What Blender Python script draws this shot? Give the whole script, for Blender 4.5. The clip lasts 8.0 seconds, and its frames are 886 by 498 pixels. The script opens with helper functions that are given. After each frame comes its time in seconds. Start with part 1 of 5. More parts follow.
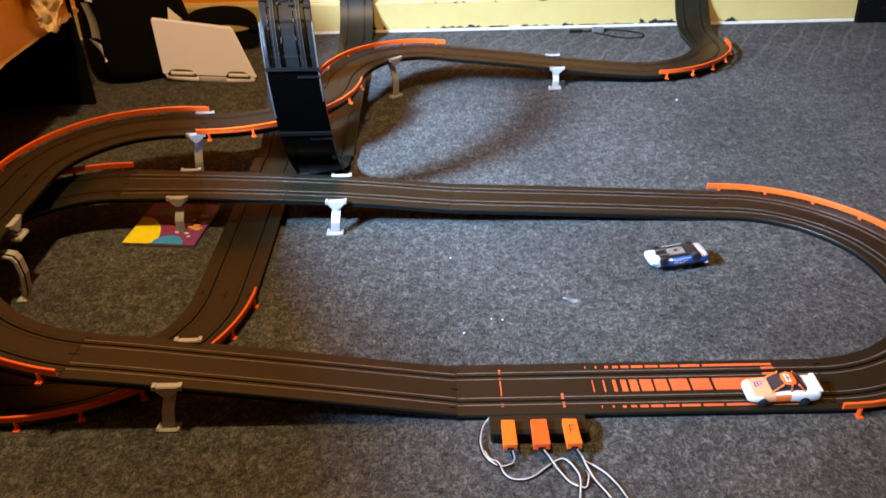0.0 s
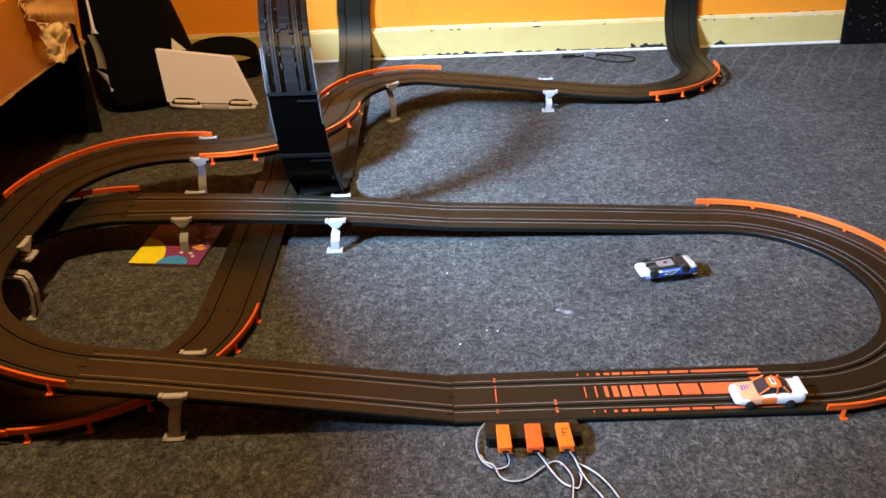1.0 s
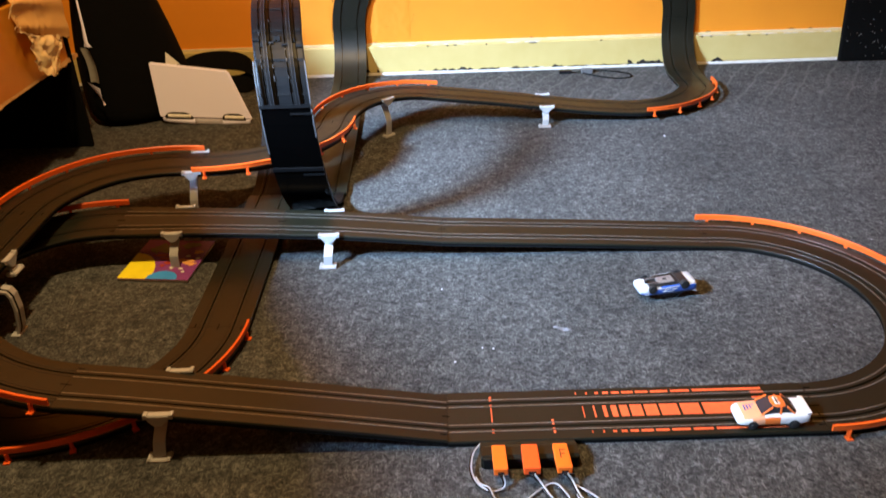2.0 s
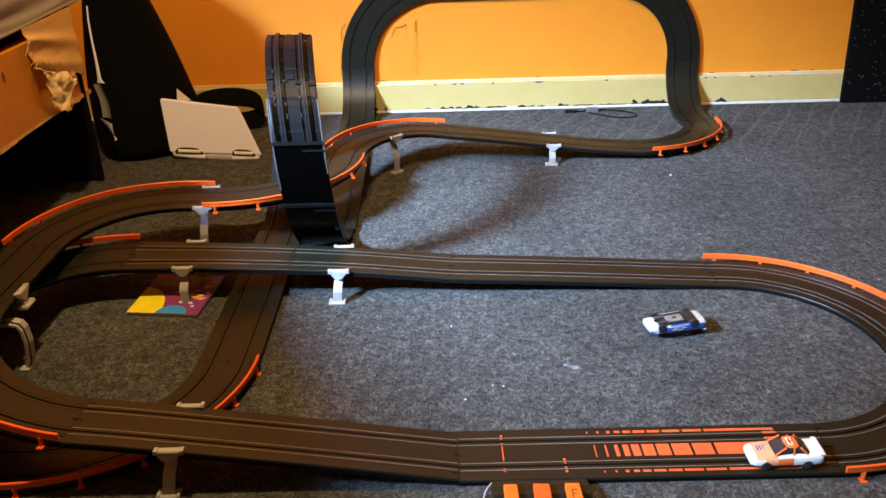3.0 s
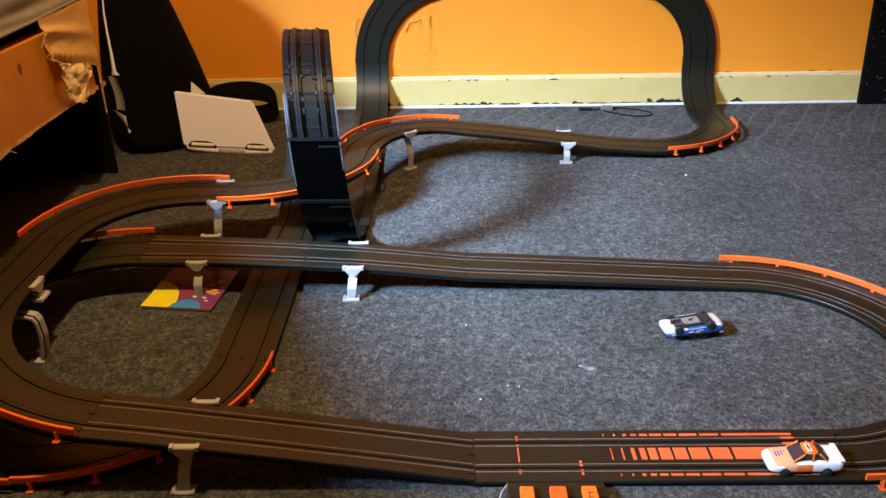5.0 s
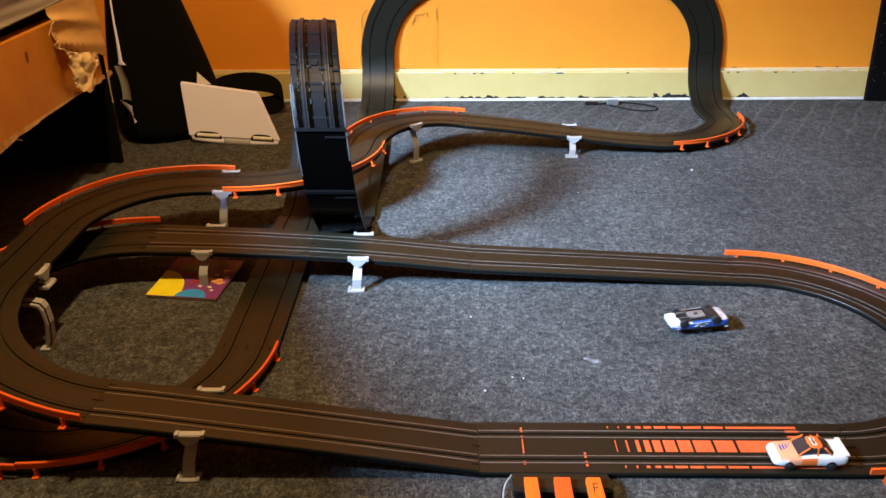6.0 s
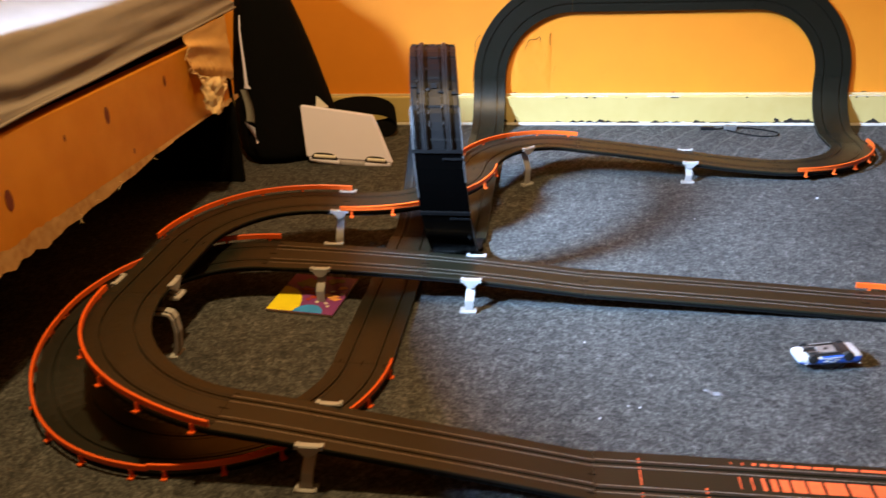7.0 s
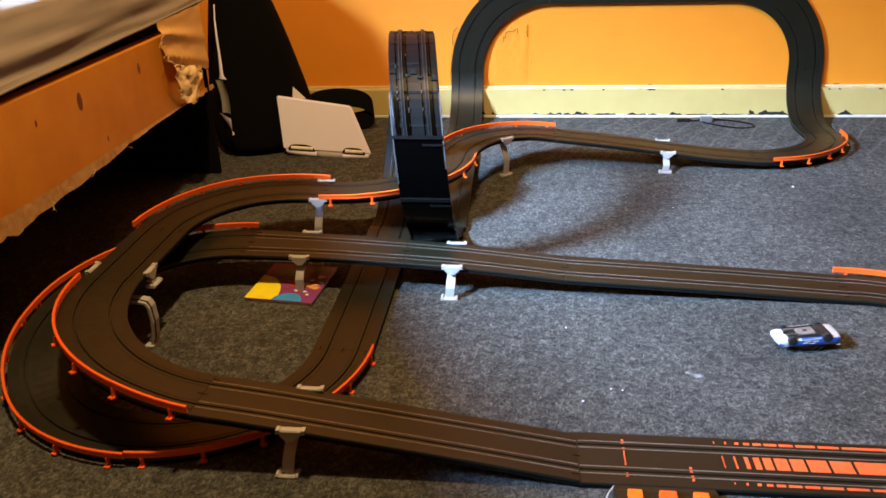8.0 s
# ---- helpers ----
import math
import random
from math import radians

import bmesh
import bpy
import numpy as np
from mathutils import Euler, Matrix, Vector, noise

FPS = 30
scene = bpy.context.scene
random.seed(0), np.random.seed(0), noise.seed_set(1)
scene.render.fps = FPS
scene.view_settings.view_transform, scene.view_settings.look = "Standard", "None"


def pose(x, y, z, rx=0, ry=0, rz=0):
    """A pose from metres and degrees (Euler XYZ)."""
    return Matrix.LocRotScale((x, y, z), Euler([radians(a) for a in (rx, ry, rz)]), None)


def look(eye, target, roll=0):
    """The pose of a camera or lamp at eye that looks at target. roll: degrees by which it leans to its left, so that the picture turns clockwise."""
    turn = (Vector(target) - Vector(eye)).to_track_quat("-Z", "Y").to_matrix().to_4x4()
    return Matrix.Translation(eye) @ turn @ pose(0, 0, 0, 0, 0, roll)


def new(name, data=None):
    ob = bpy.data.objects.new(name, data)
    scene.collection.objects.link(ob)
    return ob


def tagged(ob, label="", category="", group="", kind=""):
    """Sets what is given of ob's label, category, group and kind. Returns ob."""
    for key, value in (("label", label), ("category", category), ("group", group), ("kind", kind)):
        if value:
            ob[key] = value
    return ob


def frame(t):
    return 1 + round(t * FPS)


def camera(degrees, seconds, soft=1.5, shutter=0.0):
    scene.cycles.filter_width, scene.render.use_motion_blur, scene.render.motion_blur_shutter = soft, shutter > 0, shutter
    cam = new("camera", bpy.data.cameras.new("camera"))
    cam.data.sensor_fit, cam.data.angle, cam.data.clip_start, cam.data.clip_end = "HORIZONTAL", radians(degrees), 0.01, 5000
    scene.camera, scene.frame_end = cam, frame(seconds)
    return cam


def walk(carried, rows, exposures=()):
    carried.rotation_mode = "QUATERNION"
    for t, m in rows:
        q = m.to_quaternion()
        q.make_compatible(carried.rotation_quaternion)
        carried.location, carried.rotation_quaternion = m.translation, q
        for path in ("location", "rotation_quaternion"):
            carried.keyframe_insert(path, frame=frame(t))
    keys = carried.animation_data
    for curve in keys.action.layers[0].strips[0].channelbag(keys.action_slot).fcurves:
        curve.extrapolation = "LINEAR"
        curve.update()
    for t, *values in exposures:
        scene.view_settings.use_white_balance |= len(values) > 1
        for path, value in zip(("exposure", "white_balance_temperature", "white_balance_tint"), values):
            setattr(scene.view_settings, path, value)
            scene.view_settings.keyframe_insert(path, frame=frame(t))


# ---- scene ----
cam = camera(58.6, 8.0, shutter=0.5)
PATH = [
    (0, (-0.009, -0.574, 0.569), (-0.014, 1.115, -0.503), -1.2),
    (0.5, (-0.006, -0.602, 0.574), (-0.017, 1.123, -0.438), -1.1),
    (1, (-0.002, -0.61, 0.571), (-0.01, 1.116, -0.439), -2.0),
    (1.5, (0.0, -0.6, 0.56), (0.005, 1.12, -0.46), -1.8),
    (2, (0.0, -0.594, 0.558), (0.002, 1.155, -0.413), -1.7),
    (2.2, (0.001, -0.595, 0.558), (0.001, 1.174, -0.376), -1.7),
    (3.3, (-0.017, -0.597, 0.564), (-0.017, 1.194, -0.326), -1.0),
    (3.5, (-0.018, -0.596, 0.565), (-0.026, 1.194, -0.327), -1.0),
    (4, (-0.02, -0.593, 0.565), (-0.034, 1.194, -0.332), -0.9),
    (4.5, (-0.018, -0.592, 0.566), (-0.037, 1.192, -0.338), -1.0),
    (4.7, (-0.02, -0.59, 0.565), (-0.037, 1.195, -0.336), -0.9),
    (5.8, (-0.03, -0.59, 0.56), (-0.046, 1.191, -0.351), -0.1),
    (6, (-0.028, -0.592, 0.559), (-0.049, 1.187, -0.354), -0.2),
    (6.5, (-0.042, -0.604, 0.544), (-0.068, 1.174, -0.372), -0.1),
    (6.6, (-0.061, -0.619, 0.535), (-0.14, 1.16, -0.375), -0.5),
    (6.8, (-0.082, -0.608, 0.538), (-0.337, 1.174, -0.333), -2.2),
    (7, (-0.05, -0.595, 0.557), (-0.318, 1.194, -0.297), -2.1),
    (7.2, (-0.031, -0.588, 0.558), (-0.258, 1.209, -0.291), -2.0),
    (7.5, (-0.034, -0.585, 0.553), (-0.253, 1.211, -0.3), -2.1),
    (8, (-0.057, -0.598, 0.536), (-0.264, 1.199, -0.317), -1.6),
]
walk(cam, [(t, look(eye, target, roll)) for t, eye, target, roll in PATH], ((0, 0.0), (2.2, -0.02), (3.3, -0.14), (5.8, -0.16), (6.8, 0.0), (8, -0.02)))


# ---- light ----
world = bpy.data.worlds.new("sky")
scene.world = world
world.use_nodes = True
wn = world.node_tree.nodes
sky = wn.new("ShaderNodeTexSky")
sky.sky_type, sky.sun_disc, sky.sun_elevation, sky.sun_rotation = "NISHITA", False, radians(40), radians(270)
wn["Background"].inputs[1].default_value = 0.1
world.node_tree.links.new(sky.outputs[0], wn["Background"].inputs[0])

lamp = new("window_light", bpy.data.lights.new("window_light", "AREA"))
lamp.data.shape, lamp.data.size, lamp.data.size_y = "RECTANGLE", 0.66, 0.44
lamp.data.energy, lamp.data.color = 50.0, (0.43, 0.65, 1.0)
lamp.data.spread = radians(32)
lamp.matrix_world = look((-2.45, -0.95, 1.95), (-0.31, 0.515, 0.0))
bulb = new("ceiling_bulb", bpy.data.lights.new("ceiling_bulb", "POINT"))
bulb.data.energy, bulb.data.color, bulb.data.shadow_soft_size = 113.0, (1.0, 0.665, 0.305), 0.05
bulb.location = (-0.28, 0.04, 1.66)


# ---- materials ----
def mat(name, base, rough=0.5, metal=0.0, spot=None, scale=60.0, amount=0.35, bump=0.0, bump_scale=300.0, coat=0.0, spec=0.5):
    """Plain surface: base colour broken up by two noises towards spot, with fine relief."""
    m = bpy.data.materials.new(name)
    m.use_nodes = True
    nt = m.node_tree
    b = nt.nodes["Principled BSDF"]
    b.inputs["Roughness"].default_value, b.inputs["Metallic"].default_value = rough, metal
    b.inputs["Coat Weight"].default_value = coat
    b.inputs["Specular IOR Level"].default_value = spec
    tc = nt.nodes.new("ShaderNodeTexCoord")
    n1, n2 = nt.nodes.new("ShaderNodeTexNoise"), nt.nodes.new("ShaderNodeTexNoise")
    n1.inputs["Scale"].default_value, n2.inputs["Scale"].default_value = scale, scale * 0.13
    n1.inputs["Detail"].default_value, n2.inputs["Detail"].default_value = 5.0, 3.0
    for n in (n1, n2):
        nt.links.new(tc.outputs["Object"], n.inputs["Vector"])
    mul = nt.nodes.new("ShaderNodeMath")
    mul.operation = "MULTIPLY"
    nt.links.new(n1.outputs["Fac"], mul.inputs[0])
    nt.links.new(n2.outputs["Fac"], mul.inputs[1])
    ramp = nt.nodes.new("ShaderNodeMapRange")
    ramp.inputs[1].default_value, ramp.inputs[2].default_value, ramp.inputs[4].default_value = 0.12, 0.40, amount
    nt.links.new(mul.outputs[0], ramp.inputs[0])
    mix = nt.nodes.new("ShaderNodeMix")
    mix.data_type = "RGBA"
    mix.inputs[6].default_value = (*base, 1)
    mix.inputs[7].default_value = (*(spot or [c * 0.55 for c in base]), 1)
    nt.links.new(ramp.outputs[0], mix.inputs[0])
    nt.links.new(mix.outputs[2], b.inputs["Base Color"])
    rr = nt.nodes.new("ShaderNodeMapRange")
    rr.inputs[3].default_value, rr.inputs[4].default_value = max(rough - 0.06, 0.02), min(rough + 0.10, 1.0)
    nt.links.new(n1.outputs["Fac"], rr.inputs[0])
    nt.links.new(rr.outputs[0], b.inputs["Roughness"])
    if bump:
        n3, bp = nt.nodes.new("ShaderNodeTexNoise"), nt.nodes.new("ShaderNodeBump")
        n3.inputs["Scale"].default_value, n3.inputs["Detail"].default_value = bump_scale, 3.0
        nt.links.new(tc.outputs["Object"], n3.inputs["Vector"])
        bp.inputs["Strength"].default_value, bp.inputs["Distance"].default_value = bump, 0.002
        nt.links.new(n3.outputs["Fac"], bp.inputs["Height"])
        nt.links.new(bp.outputs[0], b.inputs["Normal"])
    return m


def carpet_material():
    """Short flecked pile: light and dark tufts, worn patches, deep relief."""
    m = bpy.data.materials.new("carpet_pile")
    m.use_nodes = True
    nt = m.node_tree
    b = nt.nodes["Principled BSDF"]
    b.inputs["Roughness"].default_value, b.inputs["Specular IOR Level"].default_value = 0.95, 0.12
    tc = nt.nodes.new("ShaderNodeTexCoord")

    def noise_tex(scale, detail, rough, stretch=None, curl=0.0):
        n = nt.nodes.new("ShaderNodeTexNoise")
        n.inputs["Distortion"].default_value = curl
        n.inputs["Scale"].default_value, n.inputs["Detail"].default_value, n.inputs["Roughness"].default_value = scale, detail, rough
        if stretch:
            mp = nt.nodes.new("ShaderNodeMapping")
            mp.inputs["Rotation"].default_value = (0, 0, stretch[0])
            mp.inputs["Scale"].default_value = stretch[1]
            nt.links.new(tc.outputs["Object"], mp.inputs["Vector"])
            nt.links.new(mp.outputs[0], n.inputs["Vector"])
        else:
            nt.links.new(tc.outputs["Object"], n.inputs["Vector"])
        return n

    tuft, fibre, wear = noise_tex(175, 6, 0.75, None, 1.0), noise_tex(300, 3, 0.6, (0.5, (1.0, 0.26, 1.0)), 1.6), noise_tex(5, 4, 0.6)
    fibre2 = noise_tex(300, 3, 0.6, (2.0, (1.0, 0.26, 1.0)), 1.6)
    ramp = nt.nodes.new("ShaderNodeValToRGB")
    e = ramp.color_ramp.elements
    e[0].position, e[0].color = 0.35, (0.017, 0.01777, 0.01722, 1)
    e[1].position, e[1].color = 0.66, (0.128, 0.1304, 0.1225, 1)
    mid = e.new(0.50)
    mid.color = (0.051, 0.0515, 0.04898, 1)
    nt.links.new(tuft.outputs["Fac"], ramp.inputs["Fac"])
    col = ramp.outputs["Color"]
    for f in (fibre, fibre2):
        mr = nt.nodes.new("ShaderNodeMapRange")
        mr.inputs[1].default_value, mr.inputs[2].default_value, mr.inputs[4].default_value = 0.61, 0.72, 0.75
        nt.links.new(f.outputs["Fac"], mr.inputs[0])
        mix = nt.nodes.new("ShaderNodeMix")
        mix.data_type = "RGBA"
        mix.inputs[7].default_value = (0.17, 0.172, 0.1564, 1)
        nt.links.new(mr.outputs[0], mix.inputs[0])
        nt.links.new(col, mix.inputs[6])
        col = mix.outputs[2]
    mr = nt.nodes.new("ShaderNodeMapRange")
    mr.inputs[1].default_value, mr.inputs[2].default_value, mr.inputs[3].default_value, mr.inputs[4].default_value = 0.35, 0.65, 0.82, 1.15
    nt.links.new(wear.outputs["Fac"], mr.inputs[0])
    mottle, mm, both = noise_tex(52, 4, 0.65), nt.nodes.new("ShaderNodeMapRange"), nt.nodes.new("ShaderNodeMath")
    mm.inputs[1].default_value, mm.inputs[2].default_value, mm.inputs[3].default_value, mm.inputs[4].default_value = 0.36, 0.64, 0.72, 1.26
    both.operation = "MULTIPLY"
    nt.links.new(mottle.outputs["Fac"], mm.inputs[0])
    nt.links.new(mr.outputs[0], both.inputs[0])
    nt.links.new(mm.outputs[0], both.inputs[1])
    mul = nt.nodes.new("ShaderNodeVectorMath")
    mul.operation = "SCALE"
    nt.links.new(col, mul.inputs[0])
    nt.links.new(both.outputs[0], mul.inputs["Scale"])
    # faint pale lines where floorboards press through near the wall
    mp, wave, sep = nt.nodes.new("ShaderNodeMapping"), nt.nodes.new("ShaderNodeTexWave"), nt.nodes.new("ShaderNodeSeparateXYZ")
    mp.inputs["Rotation"].default_value = (0, 0, radians(31))
    wave.inputs["Scale"].default_value, wave.inputs["Distortion"].default_value, wave.inputs["Detail Scale"].default_value = 6.4, 2.4, 1.2
    nt.links.new(tc.outputs["Object"], mp.inputs["Vector"])
    nt.links.new(mp.outputs[0], wave.inputs["Vector"])
    nt.links.new(tc.outputs["Object"], sep.inputs[0])
    line, near = nt.nodes.new("ShaderNodeMapRange"), nt.nodes.new("ShaderNodeMapRange")
    line.inputs[1].default_value, line.inputs[2].default_value, line.inputs[4].default_value = 0.94, 1.0, 0.26
    near.inputs[1].default_value, near.inputs[2].default_value = 0.93, 1.06
    nt.links.new(wave.outputs["Fac"], line.inputs[0])
    nt.links.new(sep.outputs["Y"], near.inputs[0])
    fac = nt.nodes.new("ShaderNodeMath")
    fac.operation = "MULTIPLY"
    nt.links.new(line.outputs[0], fac.inputs[0])
    nt.links.new(near.outputs[0], fac.inputs[1])
    mix = nt.nodes.new("ShaderNodeMix")
    mix.data_type = "RGBA"
    mix.inputs[7].default_value = (0.17, 0.1701, 0.1501, 1)
    nt.links.new(fac.outputs[0], mix.inputs[0])
    nt.links.new(mul.outputs[0], mix.inputs[6])
    nt.links.new(mix.outputs[2], b.inputs["Base Color"])
    bp = nt.nodes.new("ShaderNodeBump")
    bp.inputs["Strength"].default_value, bp.inputs["Distance"].default_value = 0.8, 0.0025
    nt.links.new(tuft.outputs["Fac"], bp.inputs["Height"])
    nt.links.new(bp.outputs[0], b.inputs["Normal"])
    return m


M_CARPET = carpet_material()
M_TRACK = mat("track_plastic", (0.0068, 0.0075, 0.0038), 0.40, spot=(0.0092, 0.0101, 0.0056), scale=90, amount=0.6, bump=0.03, bump_scale=900, spec=0.42)
M_LOOP = mat("loop_plastic", (0.0034, 0.0036, 0.0039), 0.36, spot=(0.0022, 0.0023, 0.0025), scale=60, amount=0.6, bump=0.05, bump_scale=120, spec=0.11)
M_RIB = mat("rib_plastic", (0.021, 0.022, 0.024), 0.34, spot=(0.006, 0.0065, 0.007), scale=220, amount=0.9, spec=0.25)
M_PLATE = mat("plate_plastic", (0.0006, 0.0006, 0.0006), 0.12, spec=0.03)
# matt black: paints shade on skirts, ribs and grooves; also print and cord
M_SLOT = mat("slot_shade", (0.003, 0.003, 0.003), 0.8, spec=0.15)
M_RAIL = mat("rail_steel", (0.30, 0.29, 0.255), 0.32, 0.5, spot=(0.16, 0.15, 0.125), scale=120, amount=0.7)
# darker copy of the rail steel, for rails that catch no reflection
M_RAIL_D = mat("rail_without_glint", (0.030, 0.028, 0.024), 0.5, 0.5, spot=(0.012, 0.011, 0.010), scale=120, amount=0.8)
M_ORANGE = mat("orange_plastic", (0.78, 0.115, 0.012), 0.38, spot=(0.62, 0.085, 0.012), scale=50, amount=0.5, bump=0.02)
M_PLUG = mat("plug_plastic", (0.85, 0.135, 0.010), 0.40, spot=(0.75, 0.11, 0.010), scale=80, amount=0.4)
M_PLUG_MID = mat("plug_plastic_deep", (0.82, 0.085, 0.010), 0.40, spot=(0.70, 0.07, 0.010), scale=80, amount=0.4)
M_PRINT = mat("orange_print", (0.70, 0.115, 0.03), 0.45, spot=(0.42, 0.07, 0.03), scale=160, amount=0.5)
M_GREY = mat("support_grey", (0.38, 0.38, 0.375), 0.42, spot=(0.28, 0.275, 0.26), scale=70, amount=0.5)
M_WALL = mat("orange_paint", (0.8, 0.2743, 0.016), 0.55, spot=(0.74, 0.2418, 0.012), scale=12, amount=0.6, bump=0.12, bump_scale=45)
M_WALL_B = mat("unseen_wall_brown", (0.22, 0.10, 0.03), 0.6, scale=12, amount=0.5)
M_SKIRT = mat("cream_paint", (0.58, 0.4512, 0.1722), 0.45, spot=(0.5, 0.3648, 0.1148), scale=25, amount=0.6, bump=0.08, bump_scale=60)
M_LIP = mat("pale_bead_paint", (0.68, 0.57, 0.34), 0.5, spot=(0.56, 0.40, 0.18), scale=40, amount=0.7, bump=0.15, bump_scale=90)
M_CHIP = mat("bare_chip", (0.016, 0.013, 0.010), 0.9, scale=120)
M_WHITE = mat("white_paint", (0.78, 0.74, 0.66), 0.6, spot=(0.5, 0.45, 0.36), scale=90, amount=0.6)
M_CEIL = mat("ceiling_paint", (0.24, 0.19, 0.112), 0.8, scale=8, amount=0.2)
M_WOOD = mat("pine_board", (0.646, 0.2553, 0.02142), 0.48, spot=(0.51, 0.1702, 0.0119), scale=18, amount=0.8, bump=0.05, bump_scale=80, spec=0.25)
M_SHEET = mat("sheet_cotton", (0.2344, 0.2038, 0.1737), 0.9, spot=(0.189, 0.1637, 0.139), scale=30, amount=0.5, bump=0.15, bump_scale=600, spec=0.2)
M_DARK = mat("dark_cloth_and_shade", (0.0030, 0.0029, 0.0027), 0.95, scale=80, bump=0.3, bump_scale=500, spec=0.08)
M_RAG = mat("raw_fabric", (0.84, 0.651, 0.345), 0.9, spot=(0.74, 0.5208, 0.24), scale=110, amount=0.6, bump=0.25, bump_scale=500, spec=0.2)
M_COVER = mat("tan_cloth", (0.72, 0.45, 0.165), 0.85, spot=(0.60, 0.345, 0.11), scale=30, amount=0.3, bump=0.15, bump_scale=400, spec=0.2)
M_LINING = mat("old_lining", (0.5, 0.3036, 0.119), 0.95, spot=(0.3, 0.138, 0.042), scale=90, amount=0.9, spec=0.2)
M_CARD = mat("pale_plastic", (0.84, 0.81, 0.98), 0.5, spot=(0.79, 0.755, 0.93), scale=20, amount=0.5)
M_FELT = mat("lilac_felt", (0.42, 0.40, 0.44), 0.9, scale=200, bump=0.2, bump_scale=700, spec=0.1)
M_PANEL = mat("grey_canvas", (0.30, 0.28, 0.24), 0.9, scale=120, bump=0.3, bump_scale=500)
M_WIRE = mat("black_wire", (0.012, 0.012, 0.013), 0.18)
M_WIRE_W = mat("grey_wire", (0.46, 0.46, 0.46), 0.30)
M_CLIP = mat("clip_grey", (0.12, 0.12, 0.12), 0.4)
M_EDGE = mat("edge_plastic", (0.055, 0.056, 0.058), 0.35, spot=(0.02, 0.02, 0.021), scale=200, amount=0.8)
M_FIBRE = mat("pale_fibre", (0.16, 0.1596, 0.144), 0.9)
M_LINT = mat("lint_fluff", (0.45, 0.45, 0.46), 0.9)
M_SCRAP = mat("grubby_paper", (0.17, 0.175, 0.185), 0.85, spot=(0.10, 0.103, 0.11), scale=400, amount=0.9)
M_CARW = mat("white_body", (0.70, 0.69, 0.67), 0.25, spot=(0.60, 0.58, 0.56), coat=0.4)
M_CARO = mat("orange_body", (0.80, 0.17, 0.03), 0.28, coat=0.4)
M_CARP = mat("peach_body", (0.82, 0.37, 0.19), 0.28, coat=0.4)
M_CARS = mat("worn_white_body", (0.486, 0.4995, 0.507), 0.30, spot=(0.297, 0.3038, 0.312), scale=260, amount=0.8, coat=0.3)
M_CARB = mat("blue_body", (0.022, 0.085, 0.38), 0.28, coat=0.4)
M_GLASS = mat("smoked_window_and_shade", (0.03, 0.03, 0.035), 0.12)
M_TYRE = mat("tyre_rubber", (0.012, 0.012, 0.012), 0.75)
M_CHASSIS = mat("chassis_plastic", (0.010, 0.010, 0.010), 0.35, spot=(0.035, 0.033, 0.030), scale=300, amount=0.8, spec=0.3)
M_PLATE_G = mat("motor_metal", (0.30, 0.29, 0.275), 0.45, 0.4, spot=(0.12, 0.11, 0.10), scale=260, amount=0.9)
M_STEEL = mat("dull_steel", (0.20, 0.19, 0.18), 0.45, 0.6, spot=(0.07, 0.065, 0.06), scale=300, amount=0.8)
M_YELLOW = mat("yellow_ink", (0.92, 0.78, 0.02), 0.4)
M_PURPLE = mat("purple_ink", (0.22, 0.05, 0.22), 0.4, spot=(0.16, 0.03, 0.12))
M_BLUE = mat("blue_ink", (0.05, 0.32, 0.85), 0.4)
M_PINK = mat("salmon_ink", (0.85, 0.40, 0.11), 0.4)
M_OLIVE = mat("olive_ink", (0.20, 0.19, 0.07), 0.4, spot=(0.10, 0.11, 0.05), scale=150, amount=0.8)
M_RED = mat("dark_red_ink", (0.40, 0.05, 0.02), 0.4)
M_PAPER = mat("paper_edge", (0.75, 0.72, 0.66), 0.8)


# ---- mesh helpers ----
def put(name, verts, faces, material, parent=None, label="", smooth=False):
    me = bpy.data.meshes.new(name)
    me.from_pydata([tuple(v) for v in verts], [], faces)
    me.validate()
    bm = bmesh.new()
    bm.from_mesh(me)
    bmesh.ops.recalc_face_normals(bm, faces=bm.faces)
    bm.to_mesh(me)
    bm.free()
    me.materials.append(material)
    if smooth:
        me.polygons.foreach_set("use_smooth", [True] * len(me.polygons))
    ob = new(name, me)
    if parent:
        ob.parent = parent
    if label:
        ob["label"] = label
    return ob


def part(name, bm, material, parent=None, label="", smooth=False):
    me = bpy.data.meshes.new(name)
    bm.to_mesh(me)
    bm.free()
    me.materials.append(material)
    if smooth:
        me.polygons.foreach_set("use_smooth", [True] * len(me.polygons))
    ob = new(name, me)
    if parent:
        ob.parent = parent
    if label:
        ob["label"] = label
    return ob


def thing(name, label, category, group="", at=(0, 0, 0), kind=""):
    ob = new(name)
    ob.empty_display_size = 0.02
    ob.location = at
    return tagged(ob, label, category, group, kind)


def box_bm(x0, x1, y0, y1, z0, z1, bevel=0.0, seg=2, m=None):
    bm = bmesh.new()
    bmesh.ops.create_cube(bm, size=1.0)
    for v in bm.verts:
        v.co = Vector((x0 + (v.co.x + 0.5) * (x1 - x0), y0 + (v.co.y + 0.5) * (y1 - y0), z0 + (v.co.z + 0.5) * (z1 - z0)))
    if bevel:
        bmesh.ops.bevel(bm, geom=list(bm.edges), offset=bevel, segments=seg, profile=0.5, affect="EDGES")
    if m is not None:
        bm.transform(m)
    return bm


